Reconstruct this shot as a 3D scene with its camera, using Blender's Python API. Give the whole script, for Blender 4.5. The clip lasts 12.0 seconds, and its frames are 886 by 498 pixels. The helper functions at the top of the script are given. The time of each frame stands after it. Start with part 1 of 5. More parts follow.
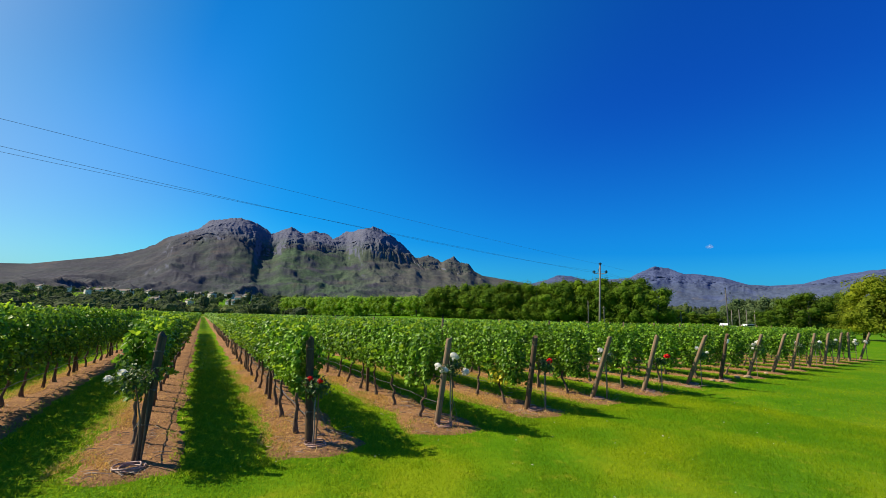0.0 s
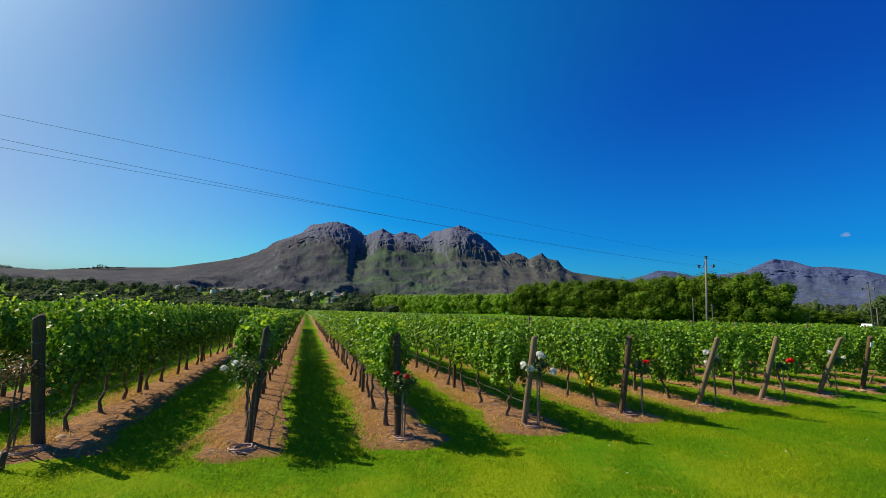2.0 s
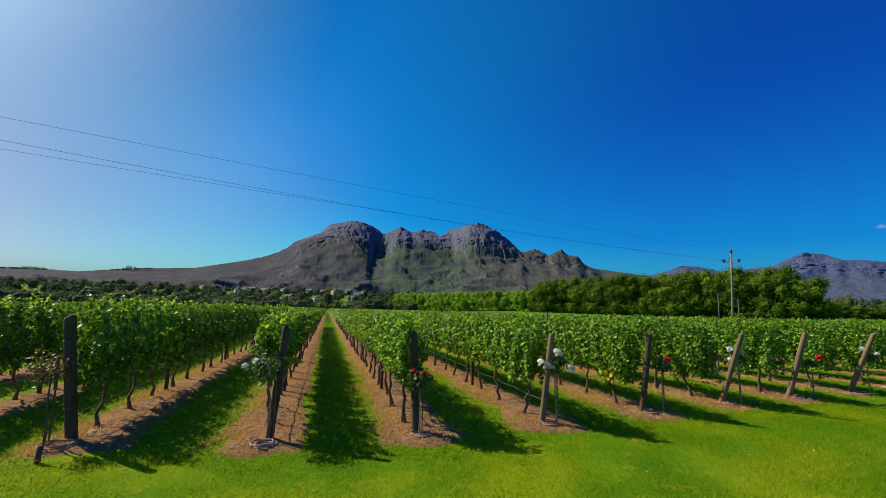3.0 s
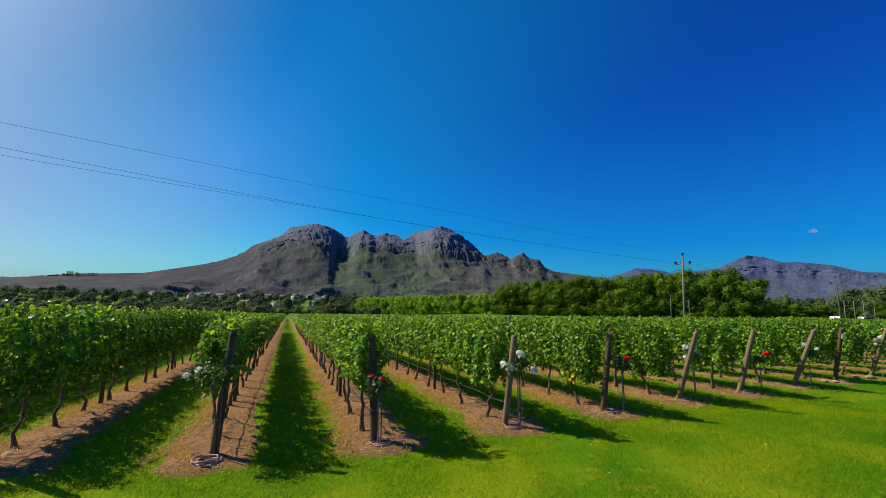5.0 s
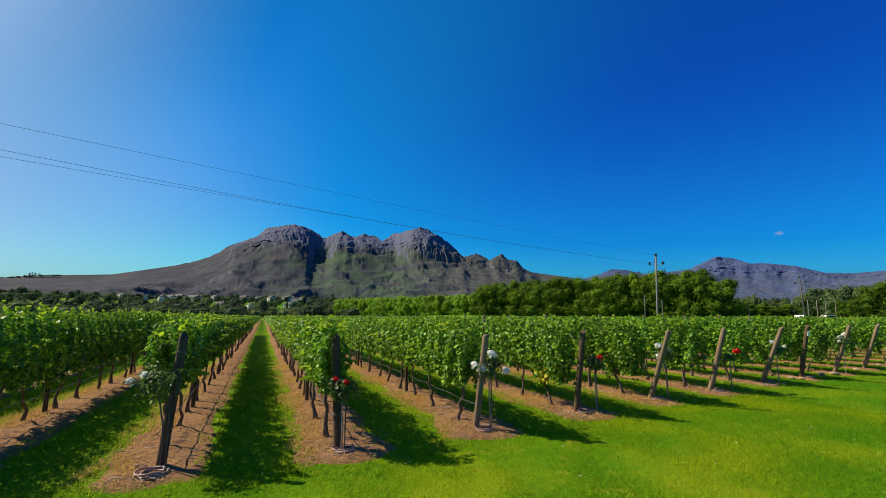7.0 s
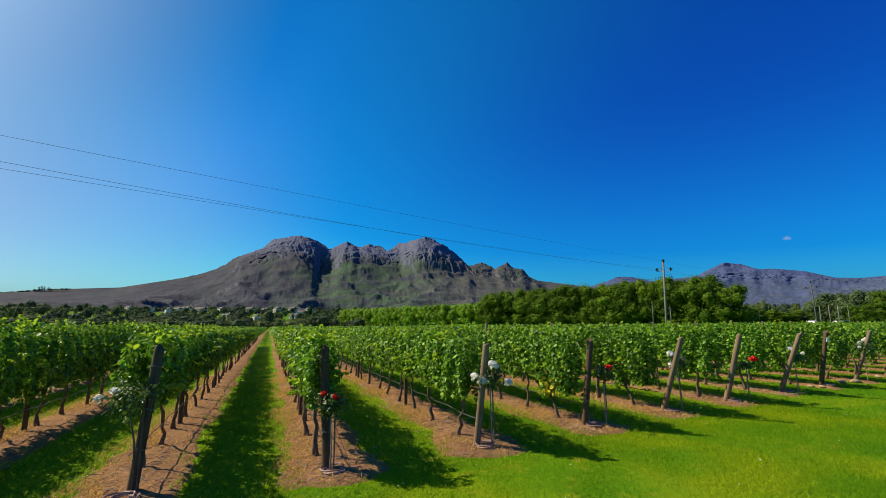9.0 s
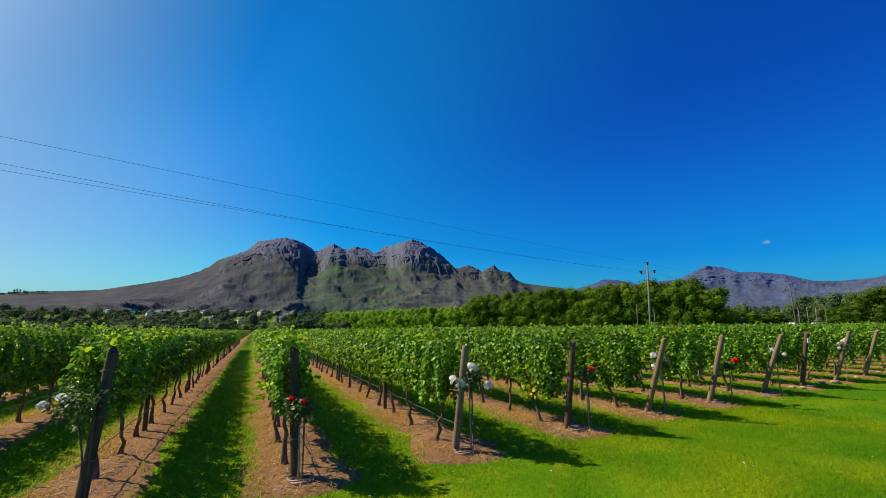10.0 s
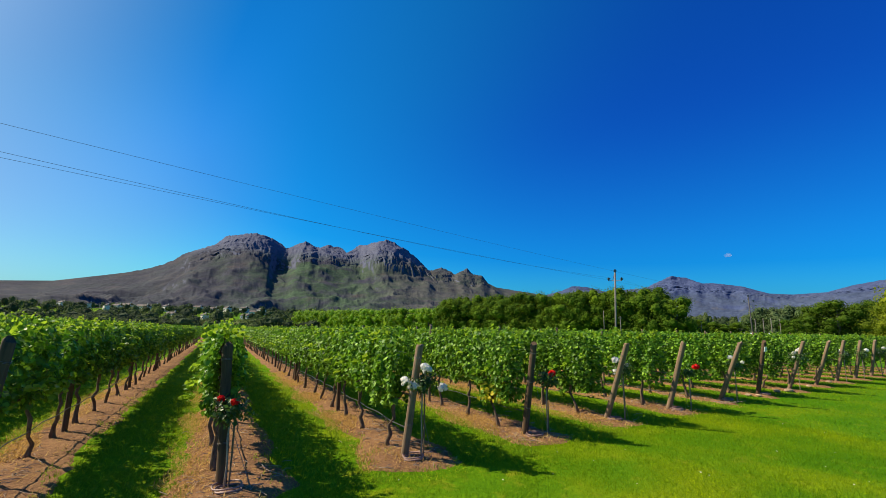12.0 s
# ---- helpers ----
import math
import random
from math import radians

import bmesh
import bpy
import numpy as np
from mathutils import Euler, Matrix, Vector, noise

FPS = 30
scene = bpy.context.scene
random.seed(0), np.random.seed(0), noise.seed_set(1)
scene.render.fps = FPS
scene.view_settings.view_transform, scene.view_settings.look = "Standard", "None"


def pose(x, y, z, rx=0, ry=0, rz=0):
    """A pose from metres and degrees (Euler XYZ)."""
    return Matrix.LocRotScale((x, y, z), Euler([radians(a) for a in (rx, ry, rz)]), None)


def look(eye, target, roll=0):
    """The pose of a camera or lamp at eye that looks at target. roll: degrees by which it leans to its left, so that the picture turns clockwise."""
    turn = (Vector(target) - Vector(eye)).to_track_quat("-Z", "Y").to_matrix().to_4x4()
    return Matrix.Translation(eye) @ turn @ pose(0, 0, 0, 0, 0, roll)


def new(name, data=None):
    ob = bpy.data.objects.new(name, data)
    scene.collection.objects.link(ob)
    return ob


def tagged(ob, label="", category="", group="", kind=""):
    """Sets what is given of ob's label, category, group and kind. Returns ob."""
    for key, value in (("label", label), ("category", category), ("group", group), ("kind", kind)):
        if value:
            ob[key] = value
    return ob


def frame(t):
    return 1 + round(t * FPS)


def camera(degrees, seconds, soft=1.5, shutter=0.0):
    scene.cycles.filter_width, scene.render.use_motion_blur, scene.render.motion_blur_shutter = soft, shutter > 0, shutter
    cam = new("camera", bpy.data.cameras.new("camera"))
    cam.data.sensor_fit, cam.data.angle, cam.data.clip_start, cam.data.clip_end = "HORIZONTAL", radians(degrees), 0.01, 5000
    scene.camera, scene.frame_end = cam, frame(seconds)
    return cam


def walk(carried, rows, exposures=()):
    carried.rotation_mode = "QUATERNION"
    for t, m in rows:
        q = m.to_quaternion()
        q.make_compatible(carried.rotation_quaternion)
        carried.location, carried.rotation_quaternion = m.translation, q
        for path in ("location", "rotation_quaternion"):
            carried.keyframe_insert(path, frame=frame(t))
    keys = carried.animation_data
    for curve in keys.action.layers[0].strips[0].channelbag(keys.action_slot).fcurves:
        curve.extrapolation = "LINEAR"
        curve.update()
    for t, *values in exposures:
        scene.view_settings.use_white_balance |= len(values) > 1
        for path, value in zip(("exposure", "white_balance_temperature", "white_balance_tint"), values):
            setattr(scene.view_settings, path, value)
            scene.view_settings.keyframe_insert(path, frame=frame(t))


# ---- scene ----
cam = camera(90.7, 12.0, 0.8)
PATH = [
    (0, (0.668, -5.675, 2.092), (1.607, -3.933, 2.378), 1.7),
    (0.5, (0.676, -5.67, 2.094), (1.572, -3.904, 2.374), 2.2),
    (1, (0.693, -5.668, 2.102), (1.492, -3.855, 2.376), 2.2),
    (1.5, (0.721, -5.669, 2.095), (1.399, -3.806, 2.364), 2.1),
    (2, (0.765, -5.661, 2.091), (1.343, -3.765, 2.355), 1.8),
    (2.5, (0.794, -5.676, 2.09), (1.313, -3.762, 2.352), 1.6),
    (3, (0.812, -5.69, 2.093), (1.31, -3.769, 2.344), 1.4),
    (5, (0.928, -5.465, 2.066), (1.584, -3.595, 2.336), 0.7),
    (5.5, (0.982, -5.414, 2.065), (1.695, -3.569, 2.36), 0.8),
    (6, (1.06, -5.367, 2.067), (1.799, -3.533, 2.366), 0.9),
    (6.5, (1.136, -5.327, 2.055), (1.879, -3.492, 2.343), 0.8),
    (7, (1.181, -5.261, 2.033), (1.926, -3.425, 2.309), 0.4),
    (9, (1.477, -4.909, 2.008), (2.197, -3.071, 2.326), -0.2),
    (9.5, (1.613, -4.833, 1.983), (2.347, -3.0, 2.304), -0.3),
    (10, (1.707, -4.715, 1.976), (2.481, -2.9, 2.306), -0.3),
    (10.5, (1.784, -4.605, 1.957), (2.599, -2.812, 2.303), 0.2),
    (11, (1.873, -4.562, 1.947), (2.715, -2.783, 2.304), 1.0),
    (11.5, (1.999, -4.538, 1.944), (2.862, -2.769, 2.298), 1.3),
    (12, (2.103, -4.447, 1.917), (2.984, -2.684, 2.257), 1.2),
]
walk(cam, [(t, look(eye, goal, lean)) for t, eye, goal, lean in PATH], [(t, stops, 6950, 10) for t, stops in ((0, 0.48), (0.5, 0.52), (1, 0.56), (1.5, 0.43), (2, 0.28), (3, 0.17), (5, 0.22), (6.5, 0.30), (9, 0.30), (10.5, 0.33), (12, 0.43))])

# ---- daylight ----
SUN_WAY = Vector((0.90, -0.69, -1.0)).normalized()      # the way the sunlight travels
world = bpy.data.worlds.new("sky")
scene.world = world
world.use_nodes = True
wn = world.node_tree
sky = wn.nodes.new("ShaderNodeTexSky")
sky.sky_type = "NISHITA"
sky.sun_disc = False
sky.sun_elevation = math.asin(-SUN_WAY.z)
sky.sun_rotation = math.atan2(-SUN_WAY.x, -SUN_WAY.y)
sky.altitude, sky.air_density, sky.dust_density, sky.ozone_density = 800, 1.0, 3.8, 5.6
deep = wn.nodes.new("ShaderNodeHueSaturation")
deep.inputs["Saturation"].default_value = 1.7
wn.links.new(sky.outputs[0], deep.inputs["Color"])
back = wn.nodes["Background"]
back.inputs["Strength"].default_value = 0.075
tint = wn.nodes.new("ShaderNodeMix")
tint.data_type, tint.blend_type = "RGBA", "MULTIPLY"
tint.inputs[0].default_value, tint.inputs[7].default_value = 1.0, (0.40, 1.32, 1.74, 1)
wn.links.new(deep.outputs[0], tint.inputs[6])
# the blue shifts with the angle from the sun: deep and pure away from it, cyan nearer, hazy grey close to it
geo = wn.nodes.new("ShaderNodeTexCoord")
split = wn.nodes.new("ShaderNodeSeparateXYZ")
wn.links.new(geo.outputs["Generated"], split.inputs[0])
toward = wn.nodes.new("ShaderNodeVectorMath")
toward.operation = "DOT_PRODUCT"
toward.inputs[1].default_value = -SUN_WAY
wn.links.new(geo.outputs["Generated"], toward.inputs[0])


def sky_span(value, lo, hi):
    r = wn.nodes.new("ShaderNodeMapRange")
    r.interpolation_type = "SMOOTHSTEP"
    r.inputs["From Min"].default_value, r.inputs["From Max"].default_value = lo, hi
    wn.links.new(value, r.inputs["Value"])
    return r.outputs[0]


def sky_times(color, fac, factor):
    x = wn.nodes.new("ShaderNodeMix")
    x.data_type, x.blend_type = "RGBA", "MULTIPLY"
    x.inputs[7].default_value = (*factor, 1)
    wn.links.new(fac, x.inputs[0])
    wn.links.new(color, x.inputs[6])
    return x.outputs[2]


angle, height = toward.outputs["Value"], split.outputs["Z"]
low_dot, away = sky_span(angle, 0.0, 0.6), wn.nodes.new("ShaderNodeMath")
away.operation = "MULTIPLY"
wn.links.new(sky_span(height, 0.16, 0.46), away.inputs[0])
wn.links.new(sky_span(angle, 0.62, 0.12), away.inputs[1])
blue = sky_times(tint.outputs[2], low_dot, (0.85, 1.24, 0.93))          # cyan side
blue = sky_times(blue, away.outputs[0], (1.6, 0.64, 0.96))              # deep side, high up
blue = sky_times(blue, sky_span(angle, 0.68, 0.90), (2.35, 0.66, 0.65))  # haze round the sun
veil = wn.nodes.new("ShaderNodeMath")
veil.operation = "MULTIPLY"
wn.links.new(sky_span(height, 0.38, 0.06), veil.inputs[0])
wn.links.new(sky_span(angle, 0.50, 0.78), veil.inputs[1])
blue = sky_times(blue, veil.outputs[0], (1.55, 0.67, 0.79))             # pale veil low under the sun
clear = wn.nodes.new("ShaderNodeMath")
clear.operation = "MULTIPLY"
wn.links.new(sky_span(height, 0.26, 0.04), clear.inputs[0])
wn.links.new(sky_span(angle, 0.55, 0.15), clear.inputs[1])
blue = sky_times(blue, clear.outputs[0], (0.55, 1.16, 1.06))            # bright low air opposite
blue = sky_times(blue, sky_span(height, 0.12, 0.0), (0.98, 0.84, 1.05))  # the lowest air
# the sun's side of the sky is bleached from the horizon up
slant = wn.nodes.new("ShaderNodeMath")
slant.operation = "MULTIPLY_ADD"
slant.inputs[1].default_value = -0.55
wn.links.new(height, slant.inputs[0])
wn.links.new(angle, slant.inputs[2])
bleach = wn.nodes.new("ShaderNodeMath")
bleach.operation = "MULTIPLY"
wn.links.new(sky_span(slant.outputs[0], 0.36, 0.66), bleach.inputs[0])
wn.links.new(sky_span(height, 0.60, 0.18), bleach.inputs[1])
pale = wn.nodes.new("ShaderNodeHueSaturation")
pale.inputs["Saturation"].default_value, pale.inputs["Value"].default_value = 0.87, 0.89
wn.links.new(bleach.outputs[0], pale.inputs["Fac"])
wn.links.new(blue, pale.inputs["Color"])
wn.links.new(pale.outputs[0], back.inputs["Color"])
sun = new("sun", bpy.data.lights.new("sun", "SUN"))
sun.data.energy, sun.data.angle, sun.data.color = 5.0, radians(0.53), (1.0, 0.90, 0.72)
sun.matrix_world = Matrix.Translation((-40, 25, 45)) @ SUN_WAY.to_track_quat("-Z", "Y").to_matrix().to_4x4()


# ---- materials ----
def blank(name):
    m = bpy.data.materials.new(name)
    m.use_nodes = True
    return m, m.node_tree.nodes, m.node_tree.links, m.node_tree.nodes["Principled BSDF"]


def noise_of(n, l, scale, detail=4.0, rough=0.6, coords=None, stretch=None):
    t = n.new("ShaderNodeTexNoise")
    t.inputs["Scale"].default_value, t.inputs["Detail"].default_value, t.inputs["Roughness"].default_value = scale, detail, rough
    src = coords
    if src is None:
        src = n.new("ShaderNodeTexCoord").outputs["Object"]
    if stretch:
        mp = n.new("ShaderNodeMapping")
        mp.inputs["Scale"].default_value = stretch
        l.new(src, mp.inputs["Vector"])
        src = mp.outputs[0]
    l.new(src, t.inputs["Vector"])
    return t.outputs["Fac"]


def ramp_of(n, l, fac, stops):
    r = n.new("ShaderNodeValToRGB")
    while len(r.color_ramp.elements) < len(stops):
        r.color_ramp.elements.new(0.5)
    for e, (p, c) in zip(r.color_ramp.elements, stops):
        e.position, e.color = p, (*c, 1)
    l.new(fac, r.inputs["Fac"])
    return r.outputs["Color"]


def mixed(n, l, fac, a, b, kind="MIX"):
    x = n.new("ShaderNodeMix")
    x.data_type, x.blend_type = "RGBA", kind
    for k, v in ((0, fac), (6, a), (7, b)):
        if isinstance(v, (int, float)):
            x.inputs[k].default_value = v
        elif isinstance(v, tuple):
            x.inputs[k].default_value = (*v, 1)
        else:
            l.new(v, x.inputs[k])
    return x.outputs[2]


def bumped(n, l, bsdf, height, strength, distance):
    b = n.new("ShaderNodeBump")
    b.inputs["Strength"].default_value, b.inputs["Distance"].default_value = strength, distance
    l.new(height, b.inputs["Height"])
    l.new(b.outputs[0], bsdf.inputs["Normal"])


def surface(name, dark, light, fine, coarse, rough=0.85, bump=0.4, depth=0.01, stretch=None, metal=0.0):
    """A plain surface: two colours mixed by a fine grain and a coarse stain, with relief."""
    m, n, l, b = blank(name)
    f1, f2 = noise_of(n, l, fine, stretch=stretch), noise_of(n, l, coarse)
    mid = tuple((a + c) / 2 for a, c in zip(dark, light))
    grain = ramp_of(n, l, f1, [(0.3, dark), (0.7, light)])
    l.new(mixed(n, l, 0.35, grain, ramp_of(n, l, f2, [(0.35, dark), (0.5, mid), (0.68, light)])), b.inputs["Base Color"])
    b.inputs["Roughness"].default_value, b.inputs["Metallic"].default_value = rough, metal
    if bump:
        bumped(n, l, b, f1, bump, depth)
    return m


def leafy(name, dark, light, glow, through_part=0.35, rough=0.45, gloss=0.35, stand=0.0, tones=((0.45, 0.50, 0.62), (0.85, 0.85, 0.85), (1.7, 1.55, 1.0))):
    """Leaves: colour varied leaf by leaf and plant by plant, letting sunlight through."""
    m, n, l, b = blank(name)
    geo, info = n.new("ShaderNodeNewGeometry"), n.new("ShaderNodeObjectInfo")
    per_leaf = ramp_of(n, l, geo.outputs["Random Per Island"], [(0.0, dark), (0.6, tuple(a * 0.6 + c * 0.4 for a, c in zip(dark, light))), (1.0, light)])
    vary = n.new("ShaderNodeHueSaturation")
    span = n.new("ShaderNodeMapRange")
    span.inputs["To Min"].default_value, span.inputs["To Max"].default_value = 0.82, 1.18
    l.new(info.outputs["Random"], span.inputs["Value"])
    l.new(span.outputs[0], vary.inputs["Value"])
    if stand:                     # whole crowns lighter or darker than their neighbours
        f = noise_of(n, l, stand, 2, 0.5, coords=geo.outputs["Position"])
        per_leaf = mixed(n, l, 1.0, per_leaf, ramp_of(n, l, f, list(zip((0.36, 0.5, 0.64), tones))), "MULTIPLY")
    l.new(per_leaf, vary.inputs["Color"])
    l.new(vary.outputs[0], b.inputs["Base Color"])
    b.inputs["Roughness"].default_value, b.inputs["Specular IOR Level"].default_value = rough, gloss
    tr = n.new("ShaderNodeBsdfTranslucent")
    l.new(mixed(n, l, 0.5, vary.outputs[0], glow), tr.inputs["Color"])
    mix = n.new("ShaderNodeMixShader")
    mix.inputs[0].default_value = through_part
    l.new(b.outputs[0], mix.inputs[1])
    l.new(tr.outputs[0], mix.inputs[2])
    l.new(mix.outputs[0], n["Material Output"].inputs["Surface"])
    return m


def lawn_material():
    m, n, l, b = blank("mown_lawn")
    pos = n.new("ShaderNodeNewGeometry").outputs["Position"]
    patch, mid, tuft, fine = noise_of(n, l, 0.45, 5, coords=pos), noise_of(n, l, 2.2, 6, 0.65, coords=pos), noise_of(n, l, 11, 5, 0.75, coords=pos), noise_of(n, l, 45, 4, 0.75, coords=pos)
    far = noise_of(n, l, 0.012, 4, coords=pos)
    grass = ramp_of(n, l, fine, [(0.28, (0.045, 0.12, 0.002)), (0.52, (0.095, 0.235, 0.004)), (0.74, (0.19, 0.36, 0.008))])
    tufty = ramp_of(n, l, tuft, [(0.30, (0.055, 0.145, 0.003)), (0.52, (0.10, 0.24, 0.004)), (0.72, (0.20, 0.34, 0.008))])
    patchy = ramp_of(n, l, patch, [(0.36, (0.045, 0.165, 0.003)), (0.48, (0.110, 0.225, 0.004)), (0.62, (0.29, 0.32, 0.008))])
    c = mixed(n, l, 0.5, mixed(n, l, 0.5, grass, tufty), patchy)
    dry = ramp_of(n, l, mid, [(0.55, (0, 0, 0)), (0.70, (0.6, 0.6, 0.6))])
    c = mixed(n, l, dry, c, (0.34, 0.31, 0.02))
    c = mixed(n, l, ramp_of(n, l, far, [(0.45, (0, 0, 0)), (0.65, (0.5, 0.5, 0.5))]), c, (0.09, 0.17, 0.02))
    sep, east_green = n.new("ShaderNodeSeparateXYZ"), n.new("ShaderNodeMapRange")      # greener and darker towards the east
    l.new(pos, sep.inputs[0])
    l.new(sep.outputs["X"], east_green.inputs["Value"])
    east_green.inputs["From Min"].default_value, east_green.inputs["From Max"].default_value, east_green.inputs["To Max"].default_value = 9.0, 17.0, 0.6
    c = mixed(n, l, east_green.outputs[0], c, mixed(n, l, tuft, (0.030, 0.125, 0.003), (0.075, 0.215, 0.004)))
    l.new(c, b.inputs["Base Color"])
    b.inputs["Roughness"].default_value, b.inputs["Specular IOR Level"].default_value = 0.9, 0.03
    bumped(n, l, b, tuft, 0.9, 0.05)
    return m


def soil_material():
    """Dry brown soil, clods, and drifts of bleached straw."""
    m, n, l, b = blank("bare_soil")
    pos = n.new("ShaderNodeNewGeometry").outputs["Position"]
    clod, grit, stain = noise_of(n, l, 9, 6, 0.7, coords=pos), noise_of(n, l, 60, 4, 0.7, coords=pos), noise_of(n, l, 1.3, 5, coords=pos)
    straw = noise_of(n, l, 34, 3, 0.6, coords=pos, stretch=(1, 3.2, 1))
    base = mixed(n, l, 0.45, ramp_of(n, l, clod, [(0.32, (0.115, 0.052, 0.022)), (0.55, (0.315, 0.160, 0.073)), (0.75, (0.48, 0.27, 0.135))]), ramp_of(n, l, grit, [(0.3, (0.110, 0.052, 0.023)), (0.7, (0.46, 0.262, 0.125))]))
    base = mixed(n, l, ramp_of(n, l, stain, [(0.40, (0, 0, 0)), (0.60, (0.75, 0.75, 0.75))]), base, (0.165, 0.082, 0.044))
    base = mixed(n, l, ramp_of(n, l, straw, [(0.56, (0, 0, 0)), (0.66, (0.7, 0.7, 0.7))]), base, (0.60, 0.37, 0.15))
    l.new(base, b.inputs["Base Color"])
    b.inputs["Roughness"].default_value, b.inputs["Specular IOR Level"].default_value = 0.95, 0.1
    bumped(n, l, b, clod, 1.0, 0.06)
    return m


def mountain_material(name, rock_dark, rock_light, green, brown, tan, lush, rise, band=0.66, bare=None):
    """Bare rock where it is steep, scrub on the gentler slopes: greenest about the azimuth lush, brown to its west, tan to its east."""
    m, n, l, b = blank(name)
    geo = n.new("ShaderNodeNewGeometry")
    pos = geo.outputs["Position"]
    sep, nrm = n.new("ShaderNodeSeparateXYZ"), n.new("ShaderNodeSeparateXYZ")
    l.new(pos, sep.inputs[0])
    l.new(geo.outputs["Normal"], nrm.inputs[0])

    def spanned(value, lo, hi, to=1.0):
        r = n.new("ShaderNodeMapRange")
        r.inputs["From Min"].default_value, r.inputs["From Max"].default_value, r.inputs["To Max"].default_value = lo, hi, to
        l.new(value, r.inputs["Value"])
        return r.outputs[0]

    def math_of(op, a, c):
        x = n.new("ShaderNodeMath")
        x.operation = op
        for k, v in ((0, a), (1, c)):
            if isinstance(v, (int, float)):
                x.inputs[k].default_value = v
            else:
                l.new(v, x.inputs[k])
        return x.outputs[0]

    f_strata = noise_of(n, l, 0.010, 7, 0.72, coords=pos, stretch=(1, 1, 5.0))
    f_crack = noise_of(n, l, 0.022, 7, 0.72, coords=pos, stretch=(1, 1, 0.5))
    f_scrub = noise_of(n, l, 0.0055, 8, 0.66, coords=pos)
    f_fine = noise_of(n, l, 0.05, 8, 0.75, coords=pos)
    f_gully = noise_of(n, l, 0.006, 7, 0.66, coords=pos, stretch=(1, 1.2, 2.0))
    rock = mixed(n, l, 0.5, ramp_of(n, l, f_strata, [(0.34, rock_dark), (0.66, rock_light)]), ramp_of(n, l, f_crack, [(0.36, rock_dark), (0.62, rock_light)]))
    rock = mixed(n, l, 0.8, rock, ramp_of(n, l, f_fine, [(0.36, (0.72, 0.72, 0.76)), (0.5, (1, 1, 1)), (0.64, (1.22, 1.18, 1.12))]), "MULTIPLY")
    turn = math_of("DIVIDE", sep.outputs["X"], sep.outputs["Y"])
    wav = math_of("MULTIPLY_ADD", f_scrub, 0.34)
    wav.node.inputs[2].default_value = -0.17
    place = math_of("ADD", turn, wav)
    mid = tuple((a + c) / 2 for a, c in zip(green, brown))
    scrub = ramp_of(n, l, f_scrub, [(0.36, brown), (0.46, mid), (0.54, green), (0.66, tuple(1.35 * a for a in green))])
    scrub = mixed(n, l, spanned(place, lush - 0.02, lush - 0.24, 0.85), scrub, ramp_of(n, l, f_gully, [(0.35, tuple(0.75 * a for a in brown)), (0.52, brown), (0.68, tuple(a * c for a, c in zip(brown, (1.55, 1.35, 1.1))))]))
    scrub = mixed(n, l, spanned(place, lush + 0.08, lush + 0.22, 0.8), scrub, ramp_of(n, l, f_gully, [(0.35, mid), (0.5, tan), (0.68, tuple(1.3 * a for a in tan))]))
    scrub = mixed(n, l, 0.8, scrub, ramp_of(n, l, f_fine, [(0.36, (0.62, 0.64, 0.66)), (0.5, (1, 1, 1)), (0.64, (1.3, 1.28, 1.2))]), "MULTIPLY")
    f_earth = noise_of(n, l, 0.005, 5, 0.6, coords=pos, stretch=(1.0, 1.7, 1.0))
    scrub = mixed(n, l, ramp_of(n, l, f_earth, [(0.58, (0, 0, 0)), (0.70, (0.6, 0.6, 0.6))]), scrub, tuple(a * c for a, c in zip(brown, (1.9, 1.5, 1.0))))
    lift = math_of("MULTIPLY_ADD", f_scrub, 240.0)
    lift.node.inputs[2].default_value = -120.0
    high = spanned(math_of("ADD", sep.outputs["Z"], lift), rise * 1.02, rise * 1.30)
    steep = spanned(nrm.outputs["Z"], band + 0.16, band)
    face = mixed(n, l, math_of("MAXIMUM", high, steep), scrub, rock)
    if bare:                      # an open field of orange earth at the foot
        gap = n.new("ShaderNodeVectorMath")
        gap.operation = "DISTANCE"
        gap.inputs[1].default_value = bare
        l.new(pos, gap.inputs[0])
        jag = math_of("ADD", math_of("MULTIPLY", f_fine, 90.0), gap.outputs["Value"])
        face = mixed(n, l, spanned(jag, 92.0, 70.0), face, (0.30, 0.19, 0.11))
    l.new(face, b.inputs["Base Color"])
    b.inputs["Roughness"].default_value, b.inputs["Specular IOR Level"].default_value = 0.95, 0.1
    bumped(n, l, b, mixed(n, l, 0.5, f_crack, f_fine), 0.4, 16.0)
    return m


M_LAWN = lawn_material()
M_SOIL = soil_material()
M_POST = surface("weathered_post", (0.040, 0.020, 0.009), (0.150, 0.088, 0.040), 30, 2.5, 0.85, 0.6, 0.006, stretch=(1, 1, 0.08))
M_POST_PALE = surface("sun_bleached_post", (0.105, 0.064, 0.034), (0.31, 0.21, 0.125), 30, 2.5, 0.85, 0.6, 0.006, stretch=(1, 1, 0.08))
M_BARK = surface("vine_bark", (0.060, 0.037, 0.022), (0.25, 0.165, 0.10), 60, 6, 0.95, 1.0, 0.02, stretch=(1, 1, 0.15))
M_TRUNK = surface("tree_bark", (0.05, 0.04, 0.03), (0.16, 0.13, 0.10), 6, 1, 0.95, 0.8, 0.04, stretch=(1, 1, 0.2))
